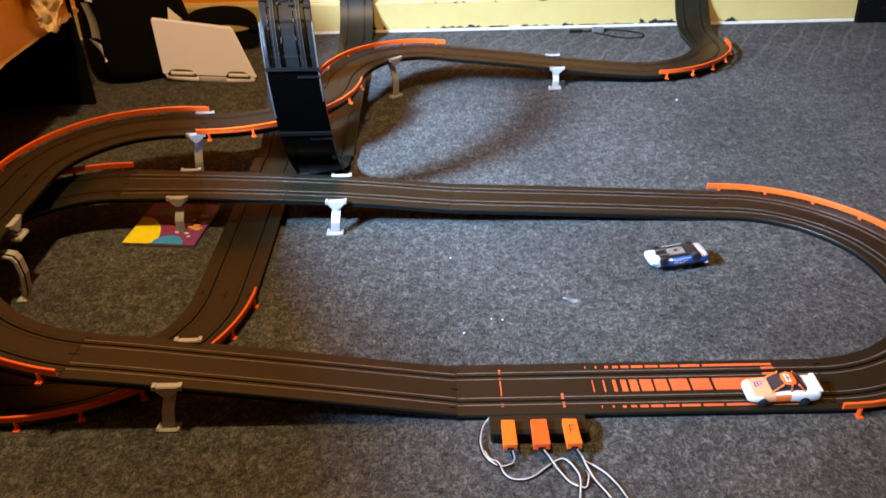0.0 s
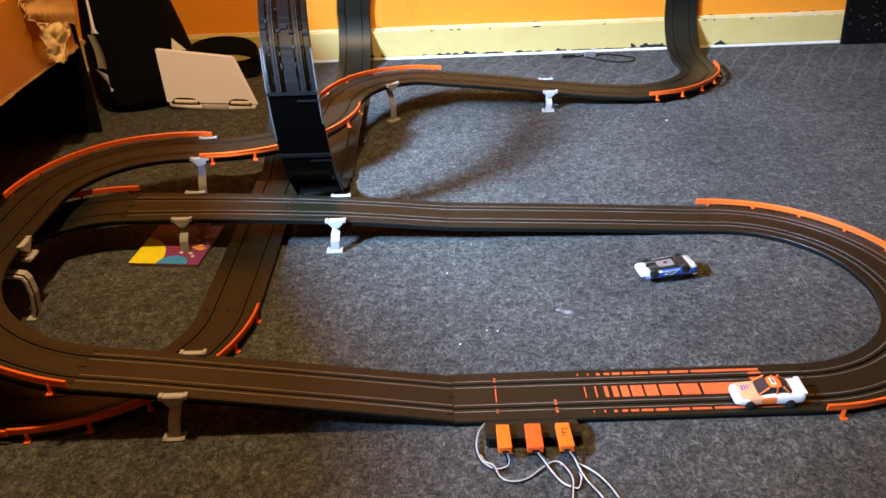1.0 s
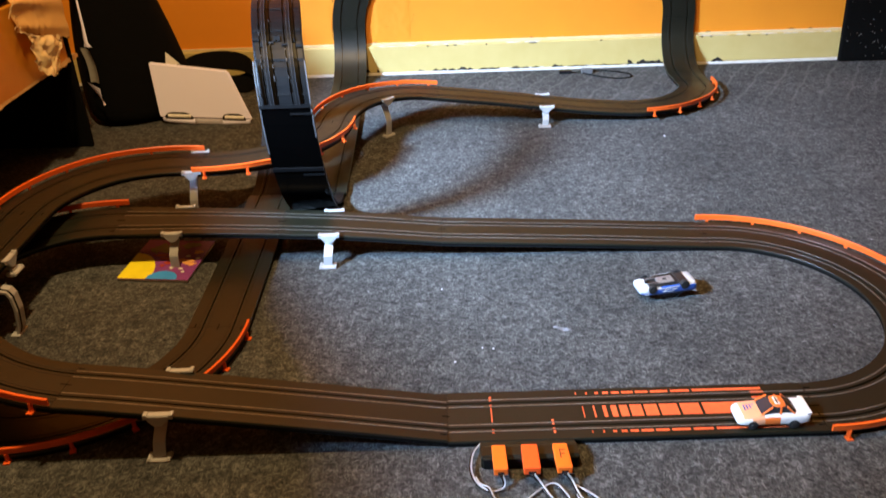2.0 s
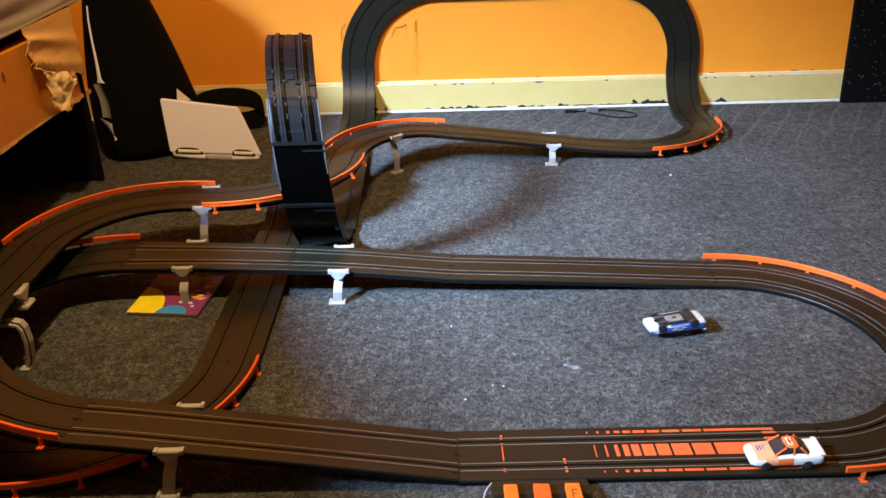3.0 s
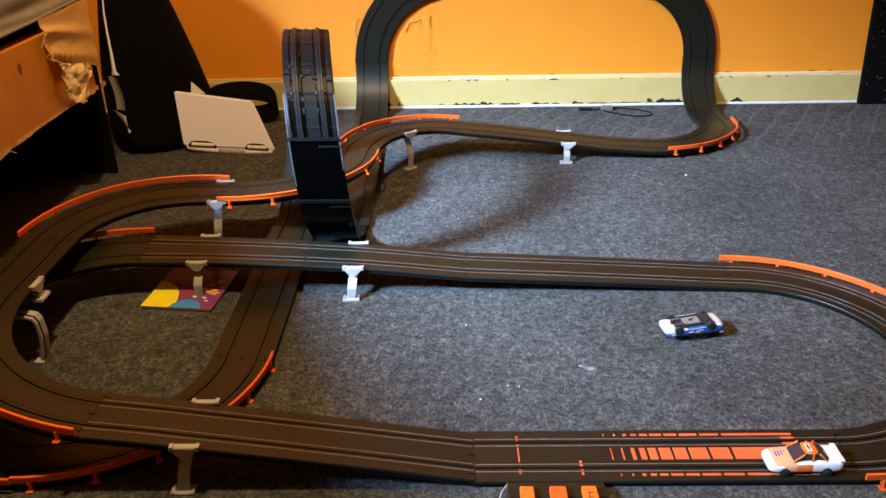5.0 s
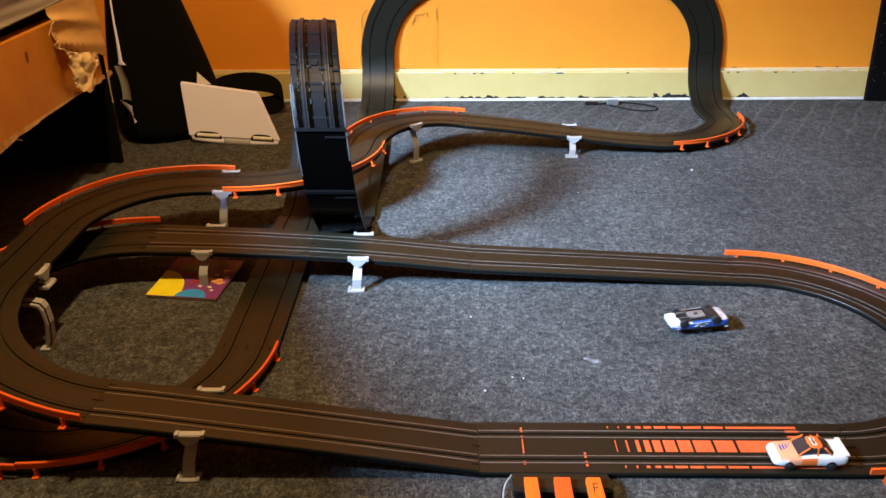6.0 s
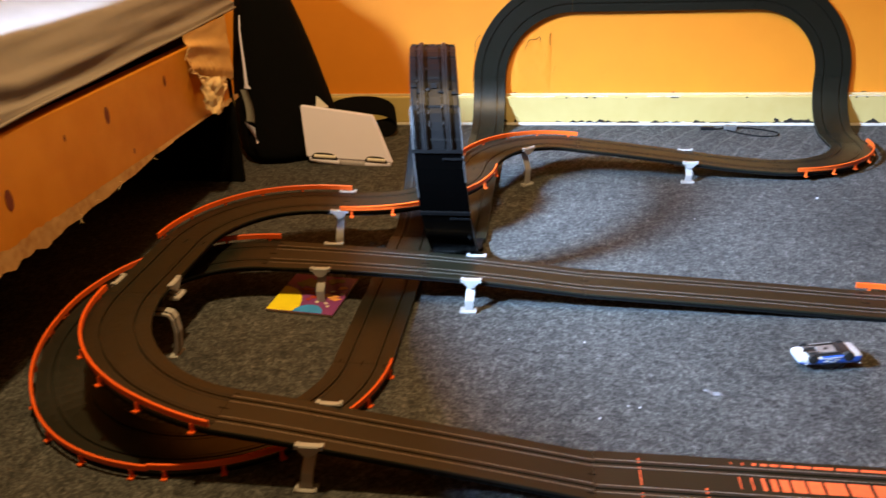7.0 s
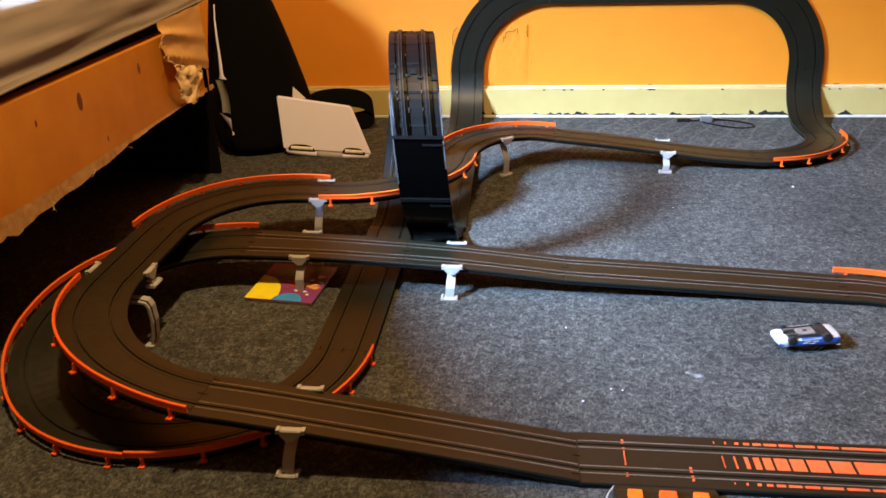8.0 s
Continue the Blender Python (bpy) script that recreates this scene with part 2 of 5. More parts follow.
def sweep(frames, outline, closed_ends=True):
    """Verts and faces of a closed outline [(side, up), ...] carried along frames [(P, S, N), ...]."""
    verts, faces, k = [], [], len(outline)
    for p, s, n in frames:
        verts += [p + s * a + n * b for a, b in outline]
    for i in range(len(frames) - 1):
        for j in range(k):
            a, b = i * k + j, i * k + (j + 1) % k
            faces.append((a, b, b + k, a + k))
    if closed_ends:
        faces.append(tuple(range(k)))
        faces.append(tuple(range((len(frames) - 1) * k, len(frames) * k)))
    return verts, faces


def tube(name, pts, r, material, parent=None, label="", sides=8, steps=6):
    """A round cord through points, smoothed by Catmull-Rom."""
    P = [Vector(p) for p in pts]
    P = [P[0] * 2 - P[1]] + P + [P[-1] * 2 - P[-2]]
    path = []
    for i in range(1, len(P) - 2):
        for j in range(steps):
            t = j / steps
            a, b, c, d = P[i - 1:i + 3]
            path.append(0.5 * (2 * b + (c - a) * t + (2 * a - 5 * b + 4 * c - d) * t * t + (3 * b - a - 3 * c + d) * t ** 3))
    path.append(P[-2])
    frames = []
    for i, p in enumerate(path):
        d = (path[min(i + 1, len(path) - 1)] - path[max(i - 1, 0)]).normalized()
        s = d.cross(Vector((0, 0, 1)))
        s = s.normalized() if s.length > 1e-4 else Vector((1, 0, 0))
        frames.append((p, s, s.cross(d)))
    ring = [(r * math.cos(2 * math.pi * k / sides), r * math.sin(2 * math.pi * k / sides)) for k in range(sides)]
    return put(name, *sweep(frames, ring), material, parent, label, smooth=True)


# ---- the room ----
def wall_y(x):
    """The far wall's face runs slightly askew to the track."""
    return 1.304 + 0.0155 * x


ROOM_W, ROOM_E, ROOM_S, ROOM_H = -2.55, 2.6, -2.6, 2.45
N_TURN = math.atan(0.0155)
north = pose(0, 1.304, 0, 0, 0, math.degrees(N_TURN))


def struct(name, bm, material, label, m=None):
    if m is not None:
        bm.transform(m)
    return tagged(part(name, bm, material), label, name.split("_")[0], kind="structure")


floor = struct("floor", box_bm(ROOM_W, ROOM_E, ROOM_S, 1.5, -0.05, 0.0), M_CARPET, "worn blue-grey short pile carpet floor")
struct("wall_north", box_bm(-3.0, 2.7, 0.0, 0.12, -0.05, ROOM_H), M_WALL, "orange painted wall behind the toy track", north)
# unseen walls and ceiling, given dark tones to cut bounced light
struct("wall_east", box_bm(ROOM_E, ROOM_E + 0.12, ROOM_S, 1.5, -0.05, ROOM_H), M_WALL_B, "plain side wall, unseen, toned brown to limit bounced light")
struct("wall_south", box_bm(ROOM_W - 0.12, ROOM_E + 0.12, ROOM_S - 0.12, ROOM_S, -0.05, ROOM_H), M_WALL_B, "plain wall behind the camera, unseen, toned brown to limit bounced light")
ceiling = struct("ceiling", box_bm(ROOM_W - 0.12, ROOM_E + 0.12, ROOM_S - 0.12, 1.55, ROOM_H, ROOM_H + 0.1), M_CEIL, "plain ceiling, unseen, darkened to limit bounced light")
# west wall with the window opening that the daylight comes through
WY0, WY1, WZ0, WZ1 = -1.32, -0.58, 1.70, 2.20
wb = bmesh.new()
for y0, y1, z0, z1 in ((ROOM_S, WY0, -0.05, ROOM_H), (WY1, 1.5, -0.05, ROOM_H), (WY0, WY1, -0.05, WZ0), (WY0, WY1, WZ1, ROOM_H)):
    tmp = box_bm(ROOM_W - 0.12, ROOM_W, y0, y1, z0, z1)
    me = bpy.data.meshes.new("tmp")
    tmp.to_mesh(me)
    tmp.free()
    wb.from_mesh(me)
    bpy.data.meshes.remove(me)
struct("wall_west", wb, M_WALL, "orange painted wall with a small high window")
# skirting board
struct("baseboard", box_bm(-2.4, 2.4, -0.014, -0.0005, 0.006, 0.0705, 0.003), M_SKIRT, "cream painted skirting board with chipped edges", north)
part("top_moulding", box_bm(-2.4, 2.4, -0.0055, -0.0004, 0.0700, 0.0757, 0.0012, 2, north), M_LIP, bpy.data.objects["baseboard"], "pale thickly painted bead along the top of the skirting")
struct("trim", box_bm(-2.4, 2.4, -0.0165, -0.0005, 0.0, 0.006, 0.001), M_WHITE, "bare white strip under the skirting board", north)

# ---- the track ----
IN = 0.0254
W, R9, Z0 = 3 * IN, 7.5 * IN, 0.008
HW = W / 2
# cross-section: road deck with two slots, edge skirts and slot channels below
SL = 0.019


def slot_top(c):
    return [(c + 0.0012, 0.0), (c + 0.0012, -0.0028), (c - 0.0012, -0.0028), (c - 0.0012, 0.0)]


DECK = [(W / 2 - 0.0006, 0.0)] + slot_top(SL) + slot_top(-SL) + [(-W / 2 + 0.0006, 0.0), (-W / 2, -0.0008), (-W / 2, -0.0030), (-W / 2 + 0.002, -0.0034), (-W / 2 + 0.004, -0.0036)]
for c in (-SL, SL):
    DECK += [(c - 0.006, -0.0036), (c - 0.006, -0.0079), (c + 0.006, -0.0079), (c + 0.006, -0.0036)]
DECK += [(W / 2 - 0.004, -0.0036), (W / 2 - 0.002, -0.0034), (W / 2, -0.0030), (W / 2, -0.0008)]


# the loop's sections have narrower slot channels
LOOP_DECK = [(a, b) for a, b in DECK]
for i, (a, b) in enumerate(LOOP_DECK):
    for c in (-SL, SL):
        if abs(abs(a - c) - 0.006) < 1e-6:
            LOOP_DECK[i] = (c + (0.0030 if a > c else -0.0030), b)


def pchip(keys, s):
    """Smooth, never overshooting curve through (s, value) keys."""
    xs, ys = [k[0] for k in keys], [k[1] for k in keys]
    if s <= xs[0]:
        return ys[0]
    if s >= xs[-1]:
        return ys[-1]
    n = len(xs)
    d = [(ys[i + 1] - ys[i]) / (xs[i + 1] - xs[i]) for i in range(n - 1)]
    m = [d[0]] + [0.0 if d[i - 1] * d[i] <= 0 else 2 * d[i - 1] * d[i] / (d[i - 1] + d[i]) for i in range(1, n - 1)] + [d[-1]]
    i = max(j for j in range(n - 1) if xs[j] <= s)
    h = xs[i + 1] - xs[i]
    t = (s - xs[i]) / h
    return (2 * t ** 3 - 3 * t * t + 1) * ys[i] + (t ** 3 - 2 * t * t + t) * h * m[i] + (3 * t * t - 2 * t ** 3) * ys[i + 1] + (t ** 3 - t * t) * h * m[i + 1]


def plan(x, y, heading, length=0.0, turn=0.0, zs=((0, Z0),), banks=((0, 0.0),), steps=0, radius=R9):
    """Frames of one section laid on the plan. turn: degrees to the left (right: minus). zs, banks: keys over 0 to 1 of its run."""
    h0 = radians(heading)
    steps = steps or (24 if turn else 6)
    out = []
    for i in range(steps + 1):
        f = i / steps
        if turn:
            sgn = 1 if turn > 0 else -1
            h = h0 + radians(turn) * f
            cx, cy = x - math.sin(h0) * radius * sgn, y + math.cos(h0) * radius * sgn
            p = (cx + math.sin(h) * radius * sgn, cy - math.cos(h) * radius * sgn)
        else:
            h, p = h0, (x + math.cos(h0) * length * f, y + math.sin(h0) * length * f)
        z, bank = pchip(zs, f) if len(zs) > 1 else zs[0][1], radians(pchip(banks, f) if len(banks) > 1 else banks[0][1])
        left = Vector((-math.sin(h), math.cos(h), 0))
        up = Vector((0, 0, 1))
        out.append((Vector((*p, z)), left * math.cos(bank) + up * math.sin(bank), up * math.cos(bank) - left * math.sin(bank)))
    return out


def pipe(x, y_wall, r, rising):
    """Quarter bend from the floor up the wall (or back down)."""
    out = []
    for i in range(37):
        a = radians(90 * i / 36)
        if not rising:
            a = math.pi / 2 - a
        p = Vector((x, y_wall - r + r * math.sin(a), Z0 + r * (1 - math.cos(a))))
        n = Vector((0, -math.sin(a), math.cos(a)))
        out.append((p, Vector((-1, 0, 0)) if rising else Vector((1, 0, 0)), n))
    return out


ARCH_R, GAP = 0.105, 0.011
X_R, X_L = 0.578, -0.204
Z_A = Z0 + ARCH_R


def on_wall(u, w, du, dw):
    """A frame on the wall at x=u, z=w, running along (du, dw)."""
    n = Vector((0, -1, 0))
    t = Vector((du, 0, dw))
    return (Vector((u, wall_y(u) - GAP, w)), n.cross(t), n)


def wall_bend(cx, cz, a0, a1):
    out = []
    for i in range(25):
        a = radians(a0 + (a1 - a0) * i / 24)
        out.append(on_wall(cx + R9 * math.cos(a), cz + R9 * math.sin(a), -math.sin(a), math.cos(a)))
    return out


# the loop: down the middle of the floor run, up the near side and over
LY, LR = 0.600, 0.156
LX0, LX1 = X_L + 0.010, -11 * IN
R_R = 18 * IN + LX1  # radius of the bend at the foot of the floor run


def loop_frames(a0, a1, steps):
    """Angles from the bottom, rising on the near side."""
    out = []
    for i in range(steps + 1):
        d = a0 + (a1 - a0) * i / steps
        a = radians(d)
        f = min(max((d - 20) / 320, 0), 1) ** 1.07
        x = LX0 + (LX1 - LX0) * f * f * (3 - 2 * f)
        n = Vector((0, math.sin(a), math.cos(a)))
        out.append((Vector((x, LY - LR * math.sin(a), Z0 + LR - LR * math.cos(a))), Vector((0.91, 0, 0)), n))
    return out


Y_BACK = 45 * IN  # where the right-hand bend ends
yr, yl = wall_y(X_R) - GAP - ARCH_R, wall_y(X_L) - GAP - ARCH_R
SKEW = math.degrees(math.atan2(LX0 - X_L, yl - LY))  # the run to the loop is slightly turned
SECTIONS = {
    "terminal": plan(15 * IN, W / 2, 180, 15 * IN),
    "ramp": plan(0, W / 2, 180, 15 * IN, zs=((0, Z0), (0.37, 0.0302), (0.66, 0.0468), (0.87, 0.0585), (1, 0.0648)), banks=((0, 3), (0.3, 4), (0.66, 4), (1, 4)), steps=16),
    "bend_c": plan(-15 * IN, W / 2, 180, turn=-90, zs=((0, 0.0648), (0.22, 0.0755), (0.5, 0.0845), (1, 0.0905)), banks=((0, 4), (0.25, 9), (0.5, 8), (1, 0))),
    "short_d": plan(-22.5 * IN, 9 * IN, 90, 6 * IN, zs=((0, 0.0905), (1, 0.0925)), banks=((0, 0), (1, 1))),
    "bend_e": plan(-22.5 * IN, 15 * IN, 90, turn=-90, zs=((0, 0.0925), (0.5, 0.0905), (0.83, 0.0852), (1, 0.0815)), banks=((0, 1), (0.5, 4), (1, 2))),
    "bend_f": plan(-15 * IN, 22.5 * IN, 0, turn=90, zs=((0, 0.0815), (1, 0.0735)), banks=((0, 2), (1, 0))),
    "bend_g": plan(-7.5 * IN, 30 * IN, 90, turn=-90, zs=((0, 0.0735), (0.4, 0.0752), (0.75, 0.0705), (1, 0.0625))),
    "far_h": plan(0, 37.5 * IN, 0, 0.3875, zs=((0, 0.0625), (0.27, 0.0512), (0.56, 0.037), (0.8, 0.0255), (1, 0.0195)), steps=14),
    "bend_i": plan(0.3875, 37.5 * IN, 0, turn=90, zs=((0, 0.0195), (0.3, 0.0180), (0.7, 0.0150), (1, Z0))),
    "link_j": plan(X_R, Y_BACK, 90, yr - Y_BACK),
    "climb_j": pipe(X_R, yr + ARCH_R, ARCH_R, True),
    "arch_k": wall_bend(X_R - R9, Z_A, 0, 90),
    "arch_l": [on_wall(X_R - R9 - (X_R - X_L - 2 * R9) * i / 6, Z_A + R9, -1, 0) for i in range(7)],
    "arch_m": wall_bend(X_L + R9, Z_A, 90, 180),
    "drop_n": pipe(X_L, yl + ARCH_R, ARCH_R, False),
    "floor_o": plan(X_L, yl, 270 + SKEW, (yl - LY) * 0.45),
    "floor_p": plan(X_L + (LX0 - X_L) * 0.45, yl - (yl - LY) * 0.45, 270 + SKEW, (yl - LY) * 0.55),
    "floor_q": plan(LX1, LY, 270, LY - W / 2 - R_R),
    "bend_r": plan(LX1, W / 2 + R_R, 270, turn=-90, radius=R_R),
    "bend_s": plan(-18 * IN, W / 2, 180, turn=-90, zs=((0, Z0), (0.45, 0.0105), (0.75, 0.026), (1, 0.038)), banks=((0, 0), (1, 4))),
    "bend_t": plan(-25.5 * IN, 9 * IN, 90, turn=-90, zs=((0, 0.038), (0.15, 0.046), (0.43, 0.0545), (0.8, 0.0585), (1, 0.0580)), banks=((0, 4), (1, 5))),
    "mid_a": plan(-18 * IN, 16.5 * IN, 0, 9 * IN, zs=((0, 0.0580), (0.5, 0.0548), (1, 0.0490)), banks=((0, 5), (0.5, 2), (1, 1)), steps=10),
    "mid_b": plan(-9 * IN, 16.5 * IN, 0, 9 * IN, zs=((0, 0.0490), (0.35, 0.0435), (1, 0.0285)), banks=((0, 1), (0.5, 0), (1, 0)), steps=10),
    "mid_c": plan(0, 16.5 * IN, 0, 15 * IN, zs=((0, 0.0285), (0.6, 0.017), (1, Z0)), steps=14),
    "bend_u": plan(15 * IN, 16.5 * IN, 0, turn=-90),
    "bend_v": plan(22.5 * IN, 9 * IN, 270, turn=-90),
}
for k in range(5):
    SECTIONS["loop_%d" % k] = loop_frames(72 * k, 72 * (k + 1), 16)

track = thing("slot_car_track", "black plastic two-lane toy racing track with bridges, loop and wall climb", "toy track")


def trimmed(fr, cut=0.00022):
    """The section's ends drawn in a hair, so that joints show."""
    fr = list(fr)
    for a, b in ((0, 1), (-1, -2)):
        d = (fr[b][0] - fr[a][0]).normalized()
        fr[a] = (fr[a][0] + d * cut, fr[a][1], fr[a][2])
    return fr


BRIGHT_RAILS = ("terminal", "ramp", "mid_a", "mid_b", "mid_c", "bend_u", "bend_v")  # reflection painted in as paler rails; the rest take a darker copy
for key, fr in SECTIONS.items():
    kind = key.split("_")[0]
    name = {"terminal": "terminal_section", "bend": "curve_section", "arch": "wall_section", "climb": "wall_section", "drop": "wall_section", "loop": "loop_section"}.get(kind, "straight_section")
    sec = put(name, *sweep(trimmed(fr), LOOP_DECK if kind == "loop" else DECK), M_LOOP if kind == "loop" else M_TRACK, track)
    if kind != "loop":
        # same plastic as the deck; matt black paints its unlit side
        for q in (-1, 1):
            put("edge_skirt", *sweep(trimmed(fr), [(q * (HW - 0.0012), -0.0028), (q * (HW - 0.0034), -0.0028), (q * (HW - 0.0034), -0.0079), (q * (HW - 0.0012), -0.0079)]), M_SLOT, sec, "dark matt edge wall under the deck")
    for c in (SL - 0.0052, SL + 0.0052, -SL - 0.0052, -SL + 0.0052):
        put("rail", *sweep(trimmed(fr, 0.001), [(c - 0.0004, 0.0003), (c + 0.0004, 0.0003), (c + 0.0004, -0.0006), (c - 0.0004, -0.0006)]), M_RAIL if key in BRIGHT_RAILS else M_RAIL_D, sec, "thin steel contact rail")


# ---- guard rails ----
def guard(key, side, f0=0.0, f1=1.0, posts=6):
    """An orange barrier along a section's outer edge. side: 1 left of travel, -1 right."""
    fr = SECTIONS[key]
    n = len(fr) - 1
    fr = fr[round(f0 * n):round(f1 * n) + 1]
    g = thing("guard_rail", "orange plastic guard rail clipped along a track curve", "guard rail", "guard rails", at=fr[len(fr) // 2][0])
    off = fr[len(fr) // 2][0]
    e = side * (W / 2 + (-0.001 if key in ("bend_c", "bend_r") else 0.0015))  # two of them sit tight on the deck
    loc = [(p - off, s, u) for p, s, u in fr]
    t = side * 0.0026
    ring = [(e, 0.0026), (e + t * 0.7, 0.0022), (e + t, 0.0030), (e + t, 0.0084), (e + t * 1.3, 0.0090), (e + t * 1.2, 0.0100), (e + t * 0.3, 0.0103), (e, 0.0095)]
    put("band", *sweep(loc, ring), M_ORANGE, g)
    for k in range(posts):
        i = (0.05 + 0.90 * k / (posts - 1)) * (len(loc) - 1)
        i0 = min(int(i), len(loc) - 2)
        q = i - i0
        p = loc[i0][0].lerp(loc[i0 + 1][0], q)
        s, u = loc[i0][1].lerp(loc[i0 + 1][1], q).normalized(), loc[i0][2]
        d = s.cross(u)
        bm = bmesh.new()
        for a0, a1, b0, b1, hw in ((e + side * 0.0006, e + side * 0.0022, -0.0072, 0.007, 0.0020), (e, e + side * 0.0070, -0.0079, -0.0064, 0.0032), (e + side * 0.0022, e + side * 0.0042, -0.0066, 0.003, 0.0008)):
            vs = [bm.verts.new(p + s * a + u * b + d * c) for c in (-hw, hw) for a, b in ((a0, b0), (a1, b0), (a1, b1), (a0, b1))]
            for f in ((0, 1, 2, 3), (7, 6, 5, 4), (0, 4, 5, 1), (1, 5, 6, 2), (2, 6, 7, 3), (3, 7, 4, 0)):
                bm.faces.new([vs[j] for j in f])
        bmesh.ops.recalc_face_normals(bm, faces=bm.faces)
        part("post", bm, M_ORANGE, g)
    return g


for key, side in (("bend_u", 1), ("bend_v", 1), ("bend_i", -1), ("bend_g", 1), ("bend_f", -1), ("bend_e", 1), ("bend_c", 1), ("bend_r", 1), ("bend_s", 1), ("bend_t", 1)):
    guard(key, side, 0.10 if key == "bend_i" else 0.0)


# ---- supports ----
def support(key, f, label="grey plastic bridge support with clips under the track", low=0.0, sides=(-1, 1), legs=(-1, 1), out=0.002):
    fr = SECTIONS[key]
    i = f * (len(fr) - 1)
    i0 = min(int(i), len(fr) - 2)
    p = fr[i0][0].lerp(fr[i0 + 1][0], i - i0)
    s, u = fr[i0][1], fr[i0][2]
    flat = Vector((s.x, s.y, 0)).normalized()
    d = flat.cross(Vector((0, 0, 1)))
    base = Vector((p.x, p.y, 0))
    sup = thing("track_support", label, "track support", "track supports", at=base)

    def solid(name, a_list, hw, thick):
        """A bar bent through (side, height) points, hw wide along the track."""
        fs = []
        for k, (a, h) in enumerate(a_list):
            a0, a1 = a_list[max(k - 1, 0)], a_list[min(k + 1, len(a_list) - 1)]
            t = Vector((a1[0] - a0[0], a1[1] - a0[1])).normalized()
            fs.append((flat * a + Vector((0, 0, h)), d, flat * (-t.y) + Vector((0, 0, t.x))))
        return put(name, *sweep(fs, [(-hw, -thick), (hw, -thick), (hw, thick), (-hw, thick)]), M_GREY, sup)

    for q in sides:
        top = p + s * (q * W / 2) - base
        h, a = top.z, top.dot(flat)
        sgn = 1 if a > 0 else -1
        # clip lip over the edge, bracket below it
        fs = [(flat * a + Vector((0, 0, h)) + d * (x * 0.0145), flat * sgn, Vector((0, 0, 1))) for x in (-1, -0.85, -0.8, 0.8, 0.85, 1)]
        lip = [(-0.0035, 0.0004), (-0.003, 0.0018), (0.0025, 0.0018), (0.0036, 0.0004), (0.0036, -0.0026), (0.0012, -0.0030), (0.0006, 0.0003)]
        v, fc = sweep(fs, lip)
        clip = put("clip", v, fc, M_GREY, sup)
        for x in (-0.0125, 0.0125):
            c0 = flat * (a + sgn * 0.0006) + d * x + Vector((0, 0, h))
            part("knob", box_bm(-0.0022, 0.0022, -0.0036, 0.0034, 0.0004, 0.0032, 0.0010, 2, Matrix.Translation(c0) @ Matrix(((d.x, flat.x, 0, 0), (d.y, flat.y, 0, 0), (0, 0, 1, 0), (0, 0, 0, 1)))), M_GREY, clip)
        if q not in legs:
            continue
        hb = h - 0.0028
        verts = []
        for z, x in ((hb, 0.0108), (hb - 0.0024, 0.0094), (hb - min(0.0085, hb * 0.4), 0.0036)):
            for dx, da in ((-x, 0.0005), (x, 0.0005), (x, 0.0045), (-x, 0.0045)):
                verts.append(flat * (a + sgn * da - sgn * 0.001) + d * dx + Vector((0, 0, z)))
        faces = [(0, 1, 2, 3), (8, 9, 10, 11)] + [(r * 4 + j, r * 4 + (j + 1) % 4, r * 4 + 4 + (j + 1) % 4, r * 4 + 4 + j) for r in (0, 1) for j in range(4)]
        put("bracket", verts, faces, M_GREY, sup)
        zt = hb - min(0.0085, hb * 0.4)
        arm = []
        for k in range(21):
            g = k / 20
            arm.append((a + sgn * (-0.020 + (0.020 + out) * min(1.0, 1.7 * g) ** 0.7), zt + 0.002 - (zt + 0.001 - low) * g ** 1.25))
        solid("arm", arm, 0.0060, 0.0012)
        # foot: a low bar with rounded raised ends
        ends = ((-0.0118, 0.0030), (-0.0112, 0.0046), (-0.0092, 0.0048), (-0.0078, 0.0034), (0.0, 0.0031), (0.0078, 0.0034), (0.0092, 0.0048), (0.0112, 0.0046), (0.0118, 0.0030))
        fv = [flat * (a + sgn * out + y) + d * x + Vector((0, 0, low + z)) for x, h2 in ends for y, z in ((-0.0060, 0.0), (0.0060, 0.0), (0.0064, h2 * 0.55), (0.0050, h2), (-0.0050, h2), (-0.0064, h2 * 0.55))]
        ff = [tuple(range(6)), tuple(range(48, 54))] + [(6 * k + j, 6 * k + (j + 1) % 6, 6 * k + 6 + (j + 1) % 6, 6 * k + 6 + j) for k in range(8) for j in range(6)]
        put("foot", fv, ff, M_GREY, sup)
    a, b = [(p + s * (q * (W / 2 - 0.004)) - base - Vector((0, 0, 0.0105))) for q in (-1, 1)]
    put("crossbar", *sweep([(a, d, Vector((0, 0, 1))), (b, d, Vector((0, 0, 1)))], [(-0.005, -0.0015), (0.005, -0.0015), (0.005, 0.0015), (-0.005, 0.0015)]), M_GREY, sup)
    # the legs lean with the slope of the deck
    run = fr[i0 + 1][0] - fr[i0][0]
    lean = run.z / Vector((run.x, run.y)).length
    for piece in sup.children_recursive:
        for v in piece.data.vertices:
            v.co += d * ((p.z - v.co.z) * lean)
    return sup


support("ramp", 0.735)
support("short_d", 0.20, "grey plastic clip-on support hanging under the raised bend", 0.070)
support("bend_e", 0.985, legs=(-1,))
support("mid_a", 0.36, out=0.008)
support("mid_b", 0.31, out=0.012)
support("bend_g", 0.56, sides=(-1,))
support("far_h", 0.56, out=0.012)


